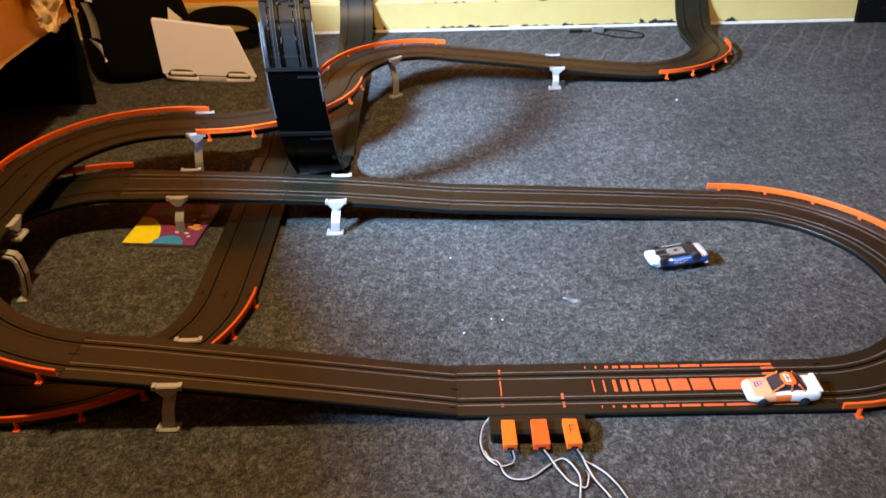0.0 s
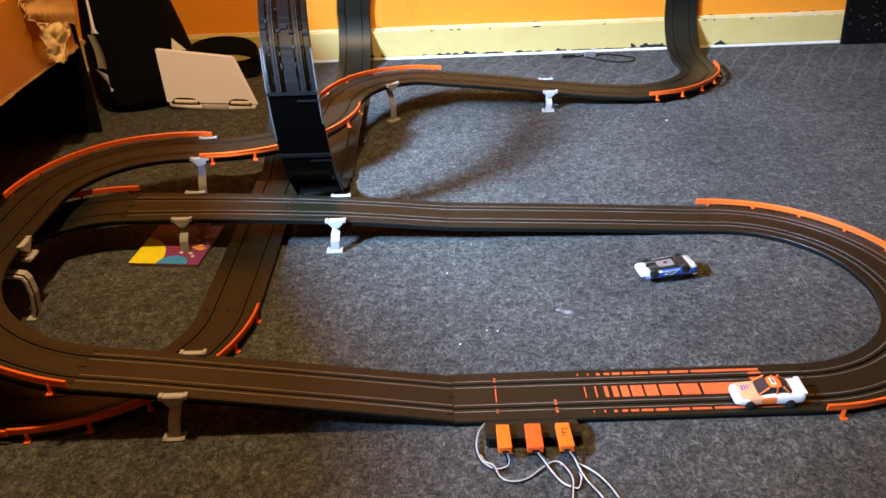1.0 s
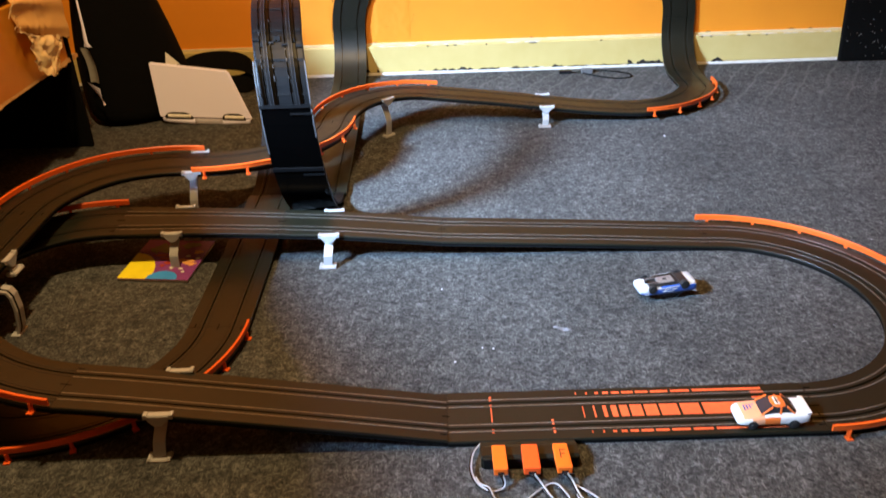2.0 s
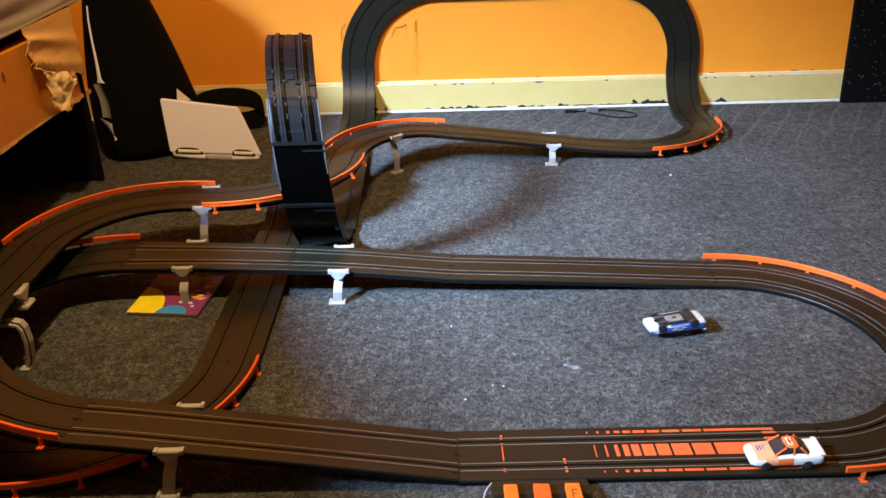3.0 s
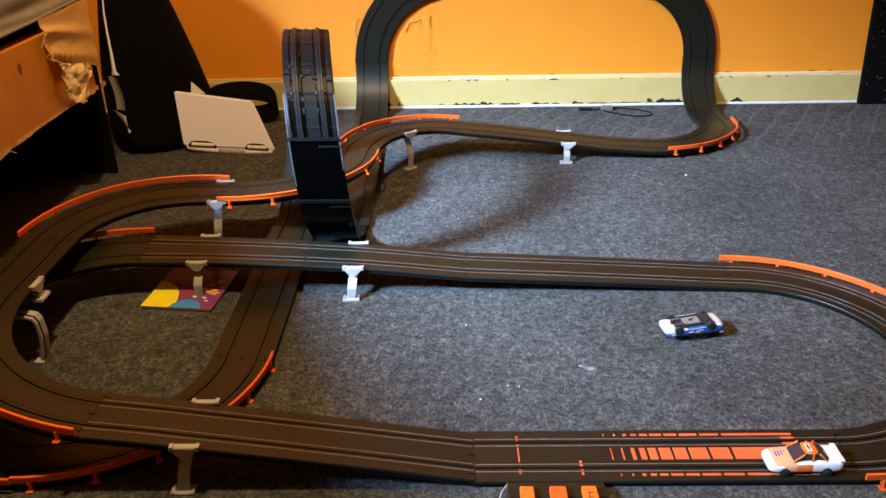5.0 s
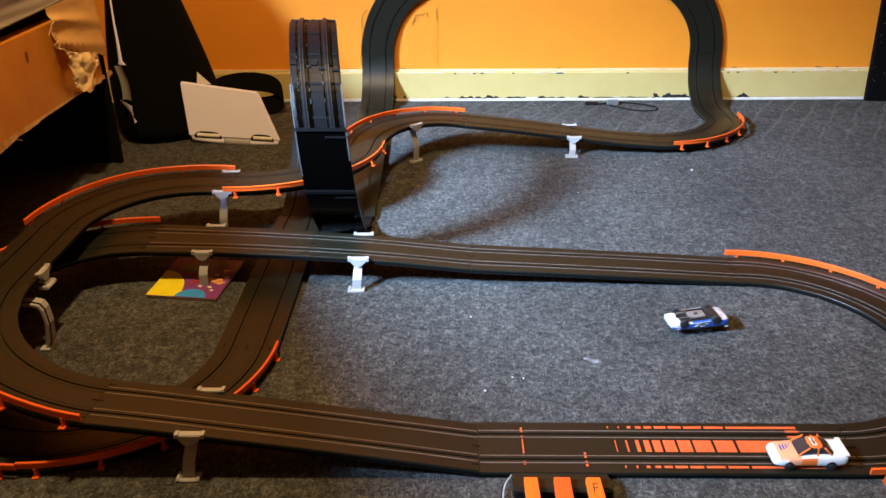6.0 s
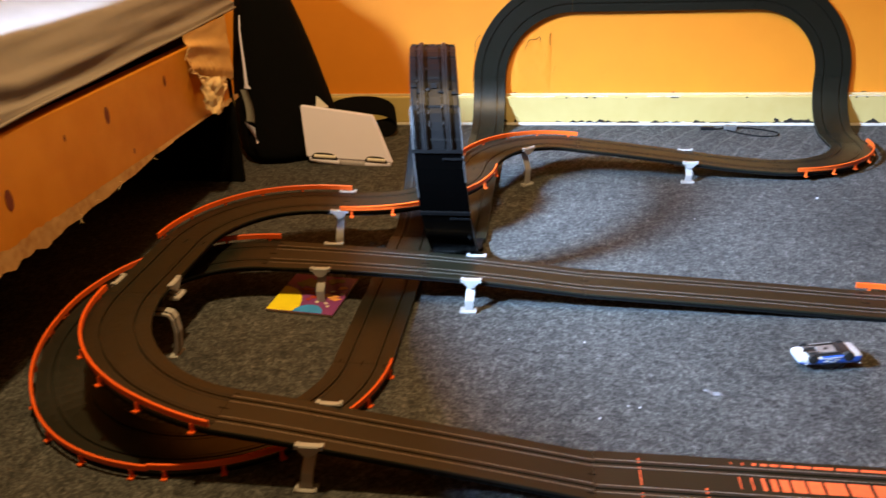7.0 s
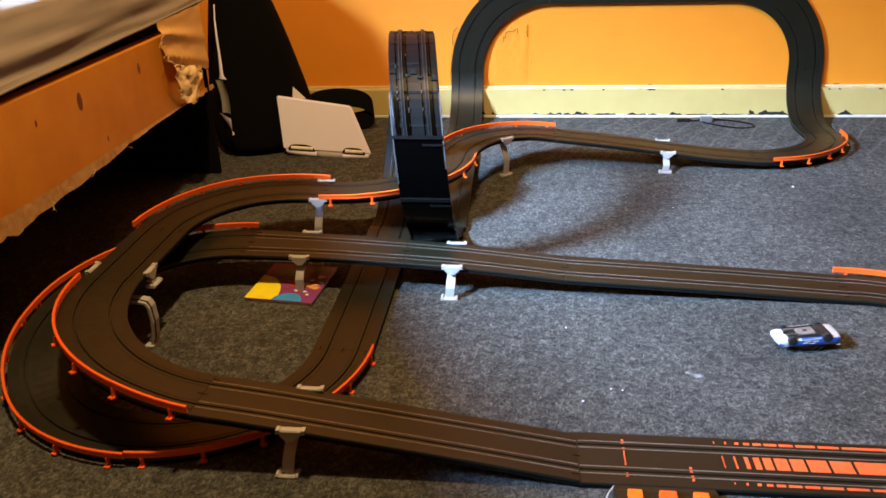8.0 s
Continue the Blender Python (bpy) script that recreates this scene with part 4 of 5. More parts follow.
# ---- picture book under the bridge ----
def book():
    g = thing("picture_book", "thin yellow, purple and blue children's picture book lying on the carpet", "book", at=(-0.385, 0.395, 0))
    m = pose(0, 0, 0, 0, 0, -6)
    part("page_block", box_bm(-0.060, 0.040, -0.054, 0.056, 0.0005, 0.0042, 0.0005, 1, m), M_PAPER, g)
    cov = part("cover", box_bm(-0.061, 0.041, -0.055, 0.057, 0.0042, 0.0052, 0.0003, 1, m), M_PURPLE, g)

    def patch(pts, mm, k):
        v = [m @ Vector((x, y, z)) for z in (0.0050, 0.0053 + k * 0.0002) for x, y in pts]
        n = len(pts)
        put("print", v, [tuple(range(n)), tuple(range(n, 2 * n))] + [(i, (i + 1) % n, n + (i + 1) % n, n + i) for i in range(n)], mm, cov)

    patch([(-0.0605, -0.0545), (-0.014, -0.0545)] + [(-0.0605 + 0.046 * math.cos(a), -0.050 + 0.066 * math.sin(a)) for a in [i * math.pi / 24 for i in range(1, 13)]], M_YELLOW, 0)
    patch([(0.002 + 0.022 * math.cos(a), -0.0545 + 0.022 * math.sin(a)) for a in [i * math.pi / 14 for i in range(15)]], M_BLUE, 1)
    rr = random.Random(3)

    def splash(cx, cy, rx, ry, n, mm, k):
        patch([(cx + rx * rr.uniform(0.45, 1.1) * math.cos(a), cy + ry * rr.uniform(0.45, 1.1) * math.sin(a)) for a in [i * 2 * math.pi / n for i in range(n)]], mm, k)

    splash(-0.022, 0.030, 0.026, 0.018, 26, M_OLIVE, 2)
    splash(0.010, 0.042, 0.016, 0.010, 20, M_OLIVE, 2)
    for cx, cy, rx, ry in ((-0.022, 0.010, 0.012, 0.0040), (-0.013, 0.001, 0.010, 0.0040), (-0.005, -0.010, 0.007, 0.0050), (-0.010, -0.018, 0.005, 0.0040)):
        splash(cx, cy, rx, ry, 17, M_RED, 3)
    for cx, cy, rx, ry in ((0.022, -0.006, 0.013, 0.0070), (0.030, -0.012, 0.009, 0.0050), (0.014, -0.002, 0.006, 0.0040), (0.028, 0.022, 0.008, 0.0050)):
        splash(cx, cy, rx, ry, 19, M_PINK, 3)
    for cx, cy in ((0.006, -0.024), (0.018, 0.010), (0.026, -0.034), (-0.002, 0.008), (0.034, 0.004), (0.020, -0.026)):
        splash(cx, cy, 0.0042, 0.0030, 9, M_PAPER, 4)


book()


# ---- bed ----
BX, BY1 = -0.680, 0.864


def grid(nu, nv, fn):
    verts = [fn(i / nu, j / nv) for i in range(nu + 1) for j in range(nv + 1)]
    faces = [(i * (nv + 1) + j, (i + 1) * (nv + 1) + j, (i + 1) * (nv + 1) + j + 1, i * (nv + 1) + j + 1) for i in range(nu) for j in range(nv)]
    return verts, faces


def bed():
    g = thing("bed", "low pine bed with a grey sheet over its mattress", "bed", at=(-1.2, 0.1, 0))
    off = Matrix.Translation((1.2, -0.1, 0))
    board = part("side_board", box_bm(BX - 0.022, BX, -1.05, BY1, 0.173, 0.305, 0.003, 2, off), M_WOOD, g, "knotty orange-stained pine board")
    for y, z, r in ((0.428, 0.265, 0.0085), (0.613, 0.270, 0.006), (0.190, 0.230, 0.009), (0.48, 0.195, 0.003), (0.32, 0.265, 0.003), (-0.02, 0.215, 0.007)):
        bm = bmesh.new()
        bmesh.ops.create_circle(bm, cap_ends=True, segments=16, radius=r)
        bm.transform(off @ Matrix.Translation((BX + 0.0006, y, z)) @ Matrix.Rotation(math.pi / 2, 4, "Y") @ Matrix.Diagonal((1.5, 0.75, 1, 1)))
        part("knot", bm, M_KNOT, board)
    part("end_board", box_bm(-1.68, BX - 0.022, BY1 - 0.022, BY1, 0.173, 0.305, 0.003, 2, off), M_WOOD, g)
    part("end_board", box_bm(-1.68, BX - 0.022, -1.05, -1.028, 0.173, 0.305, 0.003, 2, off), M_WOOD, g)
    part("side_board", box_bm(-1.70, -1.68, -1.05, BY1, 0.173, 0.305, 0.003, 2, off), M_WOOD, g)
    # black panel, so the space under the bed reads as deep shade
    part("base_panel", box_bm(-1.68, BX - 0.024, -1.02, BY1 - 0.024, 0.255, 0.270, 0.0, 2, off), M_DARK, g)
    for x in (-1.66, BX - 0.50):
        for y in (-1.0, BY1 - 0.09):
            part("leg", box_bm(x, x + 0.05, y, y + 0.05, 0.0, 0.255, 0.003, 2, off), M_WOOD, g)
    # added black sheet: only shade lies here, under the bed end
    part("under_bed_shade", box_bm(-1.66, BX + 0.003, BY1 + 0.002, BY1 + 0.012, 0.0, 0.300, 0.002, 1, off), M_DARK, g, "black sheet standing in for the shade under the bed end")
    # mattress painted black to give the shade in the gap under the hem
    part("mattress", box_bm(-1.67, BX - 0.035, -1.01, BY1 + 0.075, 0.3052, 0.385, 0.03, 3, off), M_DARK, g)

    def sheet(u, v):
        y = -1.05 + u * (BY1 + 0.085 + 1.05)
        # from the hem on the board, up the side, over the top
        # the heap beyond x = -0.9 is unseen, raised to block window light
        path = ((BX + 0.000, 0.324), (BX - 0.003, 0.331), (BX - 0.008, 0.350), (BX - 0.014, 0.385), (BX - 0.032, 0.412), (BX - 0.12, 0.445), (-0.95, 0.56), (-1.30, 0.59), (-1.69, 0.46))
        t = v * (len(path) - 1)
        i = min(int(t), len(path) - 2)
        x, z = [path[i][k] + (path[i + 1][k] - path[i][k]) * (t - i) for k in (0, 1)]
        z += 0.031 * (max(y, 0.0) - 0.53)  # the hem climbs towards the far end
        # unseen hump at the near end, added to cast the floor's shade
        z += 0.18 * min(max((0.27 - y) / 0.50, 0.0), 1.0) * min(v * 2.2, 1.0)
        fold = noise.noise(Vector((y * 2.3 + v * 3.2, v * 9.0, 0))) * 0.010 + noise.noise(Vector((y * 7 + v * 7, v * 22, 3))) * 0.003
        k = min(v * 5, 1.0) * (1 - max(0, v - 0.8) * 3)
        return (x + 1.2 + fold * k, y - 0.1, z + fold * 0.7 * k + noise.noise(Vector((y * 5, 1, 7))) * 0.003)

    put("sheet", *grid(150, 40, sheet), M_SHEET, g, "creased grey cotton sheet", smooth=True)
    hem = []
    for k in range(61):
        y = -1.05 + k * (BY1 + 0.085 + 1.05) / 60
        hem.append(Vector((BX + 0.0015 + 1.2, y - 0.1, 0.3235 + 0.031 * (max(y, 0.0) - 0.53) + noise.noise(Vector((y * 5, 1, 7))) * 0.003)))
    tube("hem", hem, 0.0022, M_SHEET, g, sides=6, steps=2)
    # frayed lining hanging below the board, deeper towards the foot of the room
    n = 420
    v = []
    for k in range(n + 1):
        y = -0.60 + 1.50 * k / n
        deep = min(max((0.62 - y) / 0.30, 0.0), 1.0)
        patchy = max(0.0, noise.noise(Vector((y * 4.5 + 0.7, 0, 4)))) * 2.0
        ln = 0.0008 + 0.020 * deep * (0.75 + 0.5 * noise.noise(Vector((y * 14, 2, 4)))) + 0.006 * patchy * (0.6 + noise.noise(Vector((y * 45, 3, 4)))) + 0.0016 * noise.noise(Vector((y * 240, 3, 4)))
        out = 0.0016 + 0.002 * noise.noise(Vector((y * 40, 1, 1)))
        up = 0.1765 + 0.012 * patchy * abs(noise.noise(Vector((y * 30, 8, 4)))) + 0.004 * deep * abs(noise.noise(Vector((y * 60, 8, 1))))
        v += [(BX + 1.2012, y - 0.1, up), (BX + 1.2012 + abs(out), y - 0.1, 0.173 - max(ln, 0.0003))]
    f = [(2 * k, 2 * k + 1, 2 * k + 3, 2 * k + 2) for k in range(n)]
    put("frayed_lining", v, f, M_LINING, g, "torn pale lining under the board")
    rl = random.Random(9)
    for k in range(5):
        y, z = rl.uniform(0.12, 0.62), 0.170 - rl.uniform(0.0, 0.012)
        pts = [(BX + 1.2035, y - 0.1, z)]
        for _ in range(3):
            x0, y0, z0 = pts[-1]
            pts.append((x0 + rl.uniform(-0.0015, 0.003), y0 + rl.uniform(-0.006, 0.006), z0 - rl.uniform(0.001, 0.008)))
        tube("loose_thread", pts, 0.00025, M_RAG, g, sides=4, steps=3)


M_KNOT = mat("pine_knot", (0.17, 0.030, 0.010), 0.5, scale=200)
bed()


# ---- torn fabric over the bed's corner ----
def rag():
    g = thing("torn_fabric", "torn beige fabric hanging off the corner of the bed", "fabric", at=(BX, 0.82, 0.17))

    def top(u, v):
        y = 0.683 + 0.222 * u + 0.010 * v * (0.5 - u)
        hi, lo = 0.330 + 0.004 * u, 0.266 - 0.062 * u + 0.006 * noise.noise(Vector((u * 22, 3, 2))) + 0.003 * noise.noise(Vector((u * 60, 1, 2)))
        fold = 0.007 * math.exp(-((v - 0.30 - 0.25 * u) / 0.10) ** 2) * (1.0 - u) + 0.004 * math.exp(-((v - 0.85) / 0.12) ** 2)
        f = noise.noise(Vector((u * 2, v * 3, 1.3))) * 0.0022 + noise.noise(Vector((u * 7, v * 8, 5.1))) * 0.0006
        # the cloth turns the bed's corner at its far end
        return (0.010 + fold + f - 0.030 * max(0.0, u - 0.86) / 0.14, y - 0.82, hi + (lo - hi) * v - 0.17)

    put("cover", *grid(48, 28, top), M_COVER, g, smooth=True)

    def tongue(u, v):
        # wide at the top, gathered to a ragged rounded end
        q = 2 * u - 1
        y = 0.757 - 0.010 * v + q * (0.053 - 0.002 * v - 0.012 * v * v)
        hi, lo = 0.256 - 0.024 * u, 0.178 + 0.022 * q * q + 0.004 * noise.noise(Vector((u * 13, 4, 1)))
        crease = abs(noise.noise(Vector((u * 3.4, v * 2.4, 2.2)))) * 0.010 + abs(noise.noise(Vector((u * 7 + v * 3, v * 5, 7.7)))) * 0.004
        return (0.017 + 0.007 * math.sin(u * math.pi) + crease, y - 0.82, hi + (lo - hi) * v - 0.17)

    put("flap", *grid(54, 54, tongue), M_RAG, g, smooth=True)
    rr = random.Random(2)
    for k in range(12):
        # frayed threads along the torn left edge and the foot of the flap
        if k < 8:
            pts = [(0.016, -0.137 + rr.uniform(0, 0.012), 0.145 - 0.006 * k)]
            step = (-0.007, -0.002)
        else:
            pts = [(0.026, -0.095 + rr.uniform(0, 0.05), 0.016)]
            step = (0.004, -0.001)
        for _ in range(3):
            x, yy, zz = pts[-1]
            pts.append((x + rr.uniform(-0.001, 0.003), yy + step[0] + rr.uniform(-0.004, 0.004), zz + step[1] + rr.uniform(-0.004, 0.004)))
        tube("thread", pts, 0.0004, M_RAG, g, sides=4, steps=3)
    tube("torn_hem", [(0.022, -0.142 + 0.012 * k, 0.097 - 0.0042 * k + 0.002 * rr.uniform(-1, 1)) for k in range(12)], 0.0012, M_RAG, g, "pale torn hem", sides=5, steps=3)


rag()


# ---- black bag with a strap, and the pale folder leaning on it ----
def bag():
    g = thing("black_bag", "tall black fabric bag with pale piping beside a bed", "bag", at=(-0.621, 1.060, 0))
    g.rotation_euler = (0, 0, radians(25))
    lv = [(0.0, -0.112, 0.100, 0.092), (0.02, -0.122, 0.108, 0.100), (0.08, -0.124, 0.100, 0.096), (0.16, -0.120, 0.078, 0.090), (0.26, -0.108, 0.050, 0.080), (0.35, -0.092, 0.018, 0.070), (0.395, -0.076, -0.008, 0.058), (0.42, -0.056, -0.026, 0.036), (0.425, -0.048, -0.034, 0.02)]
    n = 28
    v, f = [], []
    for z, x0, x1, dp in lv:
        cx, hx = (x0 + x1) / 2, (x1 - x0) / 2
        for k in range(n):
            a = 2 * math.pi * k / n
            c, s_ = math.cos(a), math.sin(a)
            r = 1 / (abs(c) ** 3.2 + abs(s_) ** 3.2) ** (1 / 3.2)
            w = 1 + noise.noise(Vector((c * 2, s_ * 2, z * 14))) * 0.05
            back = min(0.02 + 0.4 * z, 0.09) if s_ > 0 else 0.0  # hidden back bulge, added to keep window light off the wall
            v.append((cx + hx * c * r * w + 0.09 * back * s_, 0.02 + z * 0.10 + (dp + back) * s_ * r * w, z))
    for i in range(len(lv) - 1):
        for k in range(n):
            a, b = i * n + k, i * n + (k + 1) % n
            f.append((a, b, b + n, a + n))
    f += [tuple(range(n)), tuple(range((len(lv) - 1) * n, len(lv) * n))]
    ob = put("body", v, f, M_DARK, g, smooth=True)
    mod = ob.modifiers.new("round", "SUBSURF")
    mod.levels = mod.render_levels = 2
    turn = Matrix.Rotation(radians(-25), 4, "Z") @ Matrix.Translation((0.628, -1.062, 0))
    strip = [(turn @ Vector(p), turn.to_3x3() @ Vector((0.92, -0.38, 0.0)), Vector((0, 0, 1))) for p in ((-0.688, 0.972, 0.318), (-0.690, 0.968, 0.290), (-0.689, 0.963, 0.255), (-0.687, 0.958, 0.215), (-0.686, 0.953, 0.182), (-0.684, 0.952, 0.174))]
    half = (0.0012, 0.0022, 0.0028, 0.0036, 0.0050, 0.0100)
    pv, pf = [], []
    for (p, sd, _), h in zip(strip, half):
        fwd = turn.to_3x3() @ Vector((-0.38, -0.92, 0.0))
        pv += [p - sd * h, p + fwd * 0.0020, p + sd * h, p - fwd * 0.0015]
    for i in range(len(strip) - 1):
        pf += [(4 * i + k, 4 * i + (k + 1) % 4, 4 * i + 4 + (k + 1) % 4, 4 * i + 4 + k) for k in range(4)]
    put("piping", pv, pf + [(0, 1, 2, 3), tuple(range(len(pv) - 4, len(pv)))], M_CARD, g, "pale piping down the bag's side")
    put("side_panel", *grid(8, 4, lambda u, w: turn @ Vector((-0.700 + 0.022 * w + 0.004 * math.sin(u * 3) + 0.004 * u, 0.952 - 0.014 * w + 0.006 * math.sin(w * 3), 0.172 - 0.068 * u))), M_PANEL, g, "grey canvas side panel", smooth=True)
    put("side_flap", *grid(6, 3, lambda u, w: turn @ Vector((-0.699 + 0.027 * w * (1 - u) + 0.026 * u, 0.946 - 0.012 * w, 0.106 - 0.010 * w * (1 - u) - 0.046 * u))), M_CARD, g, "pale loose tab")
    # strap looped on the floor towards the wall
    pts = [turn @ Vector(p) for p in ((-0.590, 1.190, 0.058), (-0.540, 1.210, 0.070), (-0.485, 1.215, 0.070), (-0.445, 1.212, 0.063), (-0.424, 1.205, 0.044), (-0.432, 1.200, 0.024), (-0.462, 1.198, 0.015), (-0.51, 1.198, 0.012))]
    fr = []
    for i, p in enumerate(pts):
        t = (Vector(pts[min(i + 1, len(pts) - 1)]) - Vector(pts[max(i - 1, 0)])).normalized()
        sd = Vector((0.1, 0.62, 0.78)).normalized()
        fr.append((Vector(p), sd, t.cross(sd).normalized()))
    st = put("strap", *sweep(fr, [(-0.022, -0.003), (0.022, -0.003), (0.024, 0.0), (0.022, 0.003), (-0.022, 0.003), (-0.024, 0.0)]), M_DARK, g, "padded black strap", smooth=True)
    mod = st.modifiers.new("round", "SUBSURF")
    mod.levels = mod.render_levels = 2


bag()


def folder():
    """A pale rigid folder: foot on the carpet, leaning back on the bag."""
    g = thing("pale_folder", "pale pinkish plastic folder with two white clips leaning on a bag", "folder", at=(-0.483, 0.985, 0.0))
    e0, e1 = Vector((-0.094, 0.005, 0.014)), Vector((0.097, 0.0, 0.004))
    up0 = Vector((-0.011, 0.025, 0.110))
    up1 = Vector((-0.042, 0.035, 0.097))
    nrm = (e1 - e0).cross(up0).normalized()
    if nrm.y > 0:
        nrm = -nrm
    far = e1 + up1
    c = [e0, e1, far - nrm * (far - e0).dot(nrm), e0 + up0]
    v = [p + nrm * h for h in (0.0, 0.010) for p in c]
    bm = bmesh.new()
    vs = [bm.verts.new(p) for p in v]
    for f in ((0, 1, 2, 3), (4, 5, 6, 7), (0, 1, 5, 4), (1, 2, 6, 5), (2, 3, 7, 6), (3, 0, 4, 7)):
        bm.faces.new([vs[i] for i in f])
    bmesh.ops.recalc_face_normals(bm, faces=bm.faces)
    bmesh.ops.bevel(bm, geom=list(bm.edges), offset=0.003, segments=3, affect="EDGES")
    part("shell", bm, M_CARD, g)
    d = (e1 - e0).normalized()
    up = (c[3] - c[0]).normalized()
    for a, b in ((0.06, 0.36), (0.68, 0.93)):
        p0, p1 = e0.lerp(e1, a) + nrm * 0.0085, e0.lerp(e1, b) + nrm * 0.0085
        fs = [(p0.lerp(p1, q), up, nrm) for q in (0, 0.12, 0.3, 0.7, 0.88, 1)]
        hs = (0.35, 0.85, 1, 1, 0.85, 0.35)
        v, fc = sweep(fs, [(-0.001, -0.001), (0.0125, -0.001), (0.0125, 0.0022), (-0.001, 0.0022)])
        for k in range(6):
            v[4 * k + 1] = v[4 * k] + up * 0.0135 * hs[k]
            v[4 * k + 2] = v[4 * k + 3] + up * 0.0135 * hs[k]
        put("notch", v, fc, M_CHIP, g, "dark cut-out in the folder's edge")
        q0, q1 = p0.lerp(p1, 0.12) + up * 0.0045 + nrm * 0.001, p0.lerp(p1, 0.94) + up * 0.0045 + nrm * 0.001
        tube("clip", [q0, q0.lerp(q1, 0.33), q0.lerp(q1, 0.66), q1], 0.0043, M_WHITE, g, "rounded white plastic clip", sides=10)
    lip0, lip1 = e0 + nrm * 0.004 - up * 0.001, e1 + nrm * 0.004 - up * 0.001
    prof = [(0.0055 * math.cos(q), 0.0065 * math.sin(q)) for q in [math.pi * 2 * k / 12 for k in range(12)]]
    bow = [(lip0.lerp(lip1, q) - Vector((0, 0, 0.0055 * math.sin(math.pi * min(max(q, 0.0), 1.0)) ** 0.6)) + nrm * 0.002 * math.sin(math.pi * q), nrm, up) for q in [0.03 + 0.94 * k / 16 for k in range(17)]]
    put("lip", *sweep(bow, prof), M_CARD, g, "rounded lower lip of the folder", smooth=True)
    band = [(p + nrm * 0.0012, s_, u_) for p, s_, u_ in bow[6:12]]
    put("felt_band", *sweep(band, [(a * 1.12, b * 1.12) for a, b in prof]), M_FELT, g, "grey-lilac soft band on the lip", smooth=True)
    put("card", [c[3] + Vector((0.030, 0.006, -0.010)), c[3] + Vector((0.032, 0.012, 0.016)), c[3] + Vector((0.058, 0.012, -0.010))], [(0, 1, 2)], M_PAPER, g, "cream paper corner behind")


folder()


# ---- black panel by the wall ----
def black_panel():
    g = thing("black_display_stand", "tall black speckled stand leaning on the far wall", "stand", at=(1.121, 1.293, 0))
    bm = box_bm(-0.145, 0.20, -0.007, 0.007, 0.0, 0.62, 0.003)
    for v in bm.verts:
        v.co.y += v.co.z * 0.006
        if v.co.x < 0:
            v.co.x -= v.co.z * 0.06
    part("board", bm, M_DARK, g)
    rr = random.Random(11)
    for k in range(130):
        z = rr.uniform(0.01, 0.30)
        x, w, h = rr.uniform(-0.140, 0.02) - z * 0.05, rr.uniform(0.0004, 0.0010), rr.uniform(0.0004, 0.0012)
        part("fleck", box_bm(x - w, x + w, -0.0077 + z * 0.006, -0.0068 + z * 0.006, z - h, z + h), M_FIBRE, g)


black_panel()


# ---- wear on the wall and small things along it ----
def flake(x, z, w, h, seed, material, name="paint_chip", proud=0.0004, y0=-0.0142):
    rr = random.Random(seed)
    n = 14
    pts = []
    for k in range(n):
        a = 2 * math.pi * k / n
        r = rr.uniform(0.45, 1.0)
        pts.append((x + math.cos(a) * w * r, max(0.0003, z + math.sin(a) * h * r)))
    v = [north @ Vector((px, y0 - q, pz)) for q in (-0.0006, proud) for px, pz in pts]
    f = [tuple(range(n)), tuple(range(n, 2 * n))] + [(i, (i + 1) % n, n + (i + 1) % n, n + i) for i in range(n)]
    return put(name, v, f, material, bpy.data.objects["baseboard"], "bare dark chip in the paint" if material is M_CHIP else "")


def chipped_run(x0, x1, foot, height, seed):
    """A ragged run of flaked-off paint along the foot of the skirting."""
    n = max(8, int((x1 - x0) / 0.0016))
    low, top = [], []
    for k in range(n + 1):
        t = k / n
        x = x0 + (x1 - x0) * t
        ends = min(1.0, 6 * t, 6 * (1 - t))
        h = height * ends * max(0.12, 0.55 + 0.9 * noise.noise(Vector((x * 55, seed, 1))) + 0.35 * noise.noise(Vector((x * 210, seed, 5))))
        d = foot + 0.0018 * noise.noise(Vector((x * 90, seed, 9)))
        low.append((x, d))
        top.append((x, d + max(h, 0.0006)))
    v = [north @ Vector((x, y, z)) for y in (-0.0136, -0.0146 - 0.0003 * (seed % 3)) for x, z in low + top]
    m = 2 * (n + 1)
    f = []
    for k in range(n):
        a, b, c, d = k, k + 1, n + 2 + k, n + 1 + k
        f += [(a, b, c, d), (m + a, m + b, m + c, m + d), (a, b, m + b, m + a), (d, c, m + c, m + d)]
    put("paint_chip", v, f, M_CHIP, bpy.data.objects["baseboard"], "bare dark chip in the paint")


rw = random.Random(21)
for k, (x0, x1, foot, height) in enumerate(((-0.012, 0.052, 0.0062, 0.0085), (0.042, 0.090, 0.0066, 0.0075), (0.099, 0.156, 0.0062, 0.0062), (0.173, 0.255, 0.0060, 0.0055), (0.279, 0.309, 0.0062, 0.0090), (0.316, 0.382, 0.0060, 0.0042), (0.376, 0.452, 0.0060, 0.0030), (0.461, 0.562, 0.0064, 0.0125), (0.463, 0.475, 0.0110, 0.0100), (0.667, 0.702, 0.0060, 0.0130), (-0.174, -0.160, 0.0085, 0.0085), (-0.145, -0.139, 0.0085, 0.0090), (-0.045, -0.030, 0.0075, 0.0035))):
    chipped_run(x0, x1, foot, height, k)
for x in (-0.02, 0.231, 0.225, 0.238, 0.396, 0.638, 0.661, 0.752, 0.795, 0.027, 0.046, 0.12):
    flake(x, 0.0675, rw.uniform(0.003, 0.006), 0.0020, rw.random(), M_CHIP)
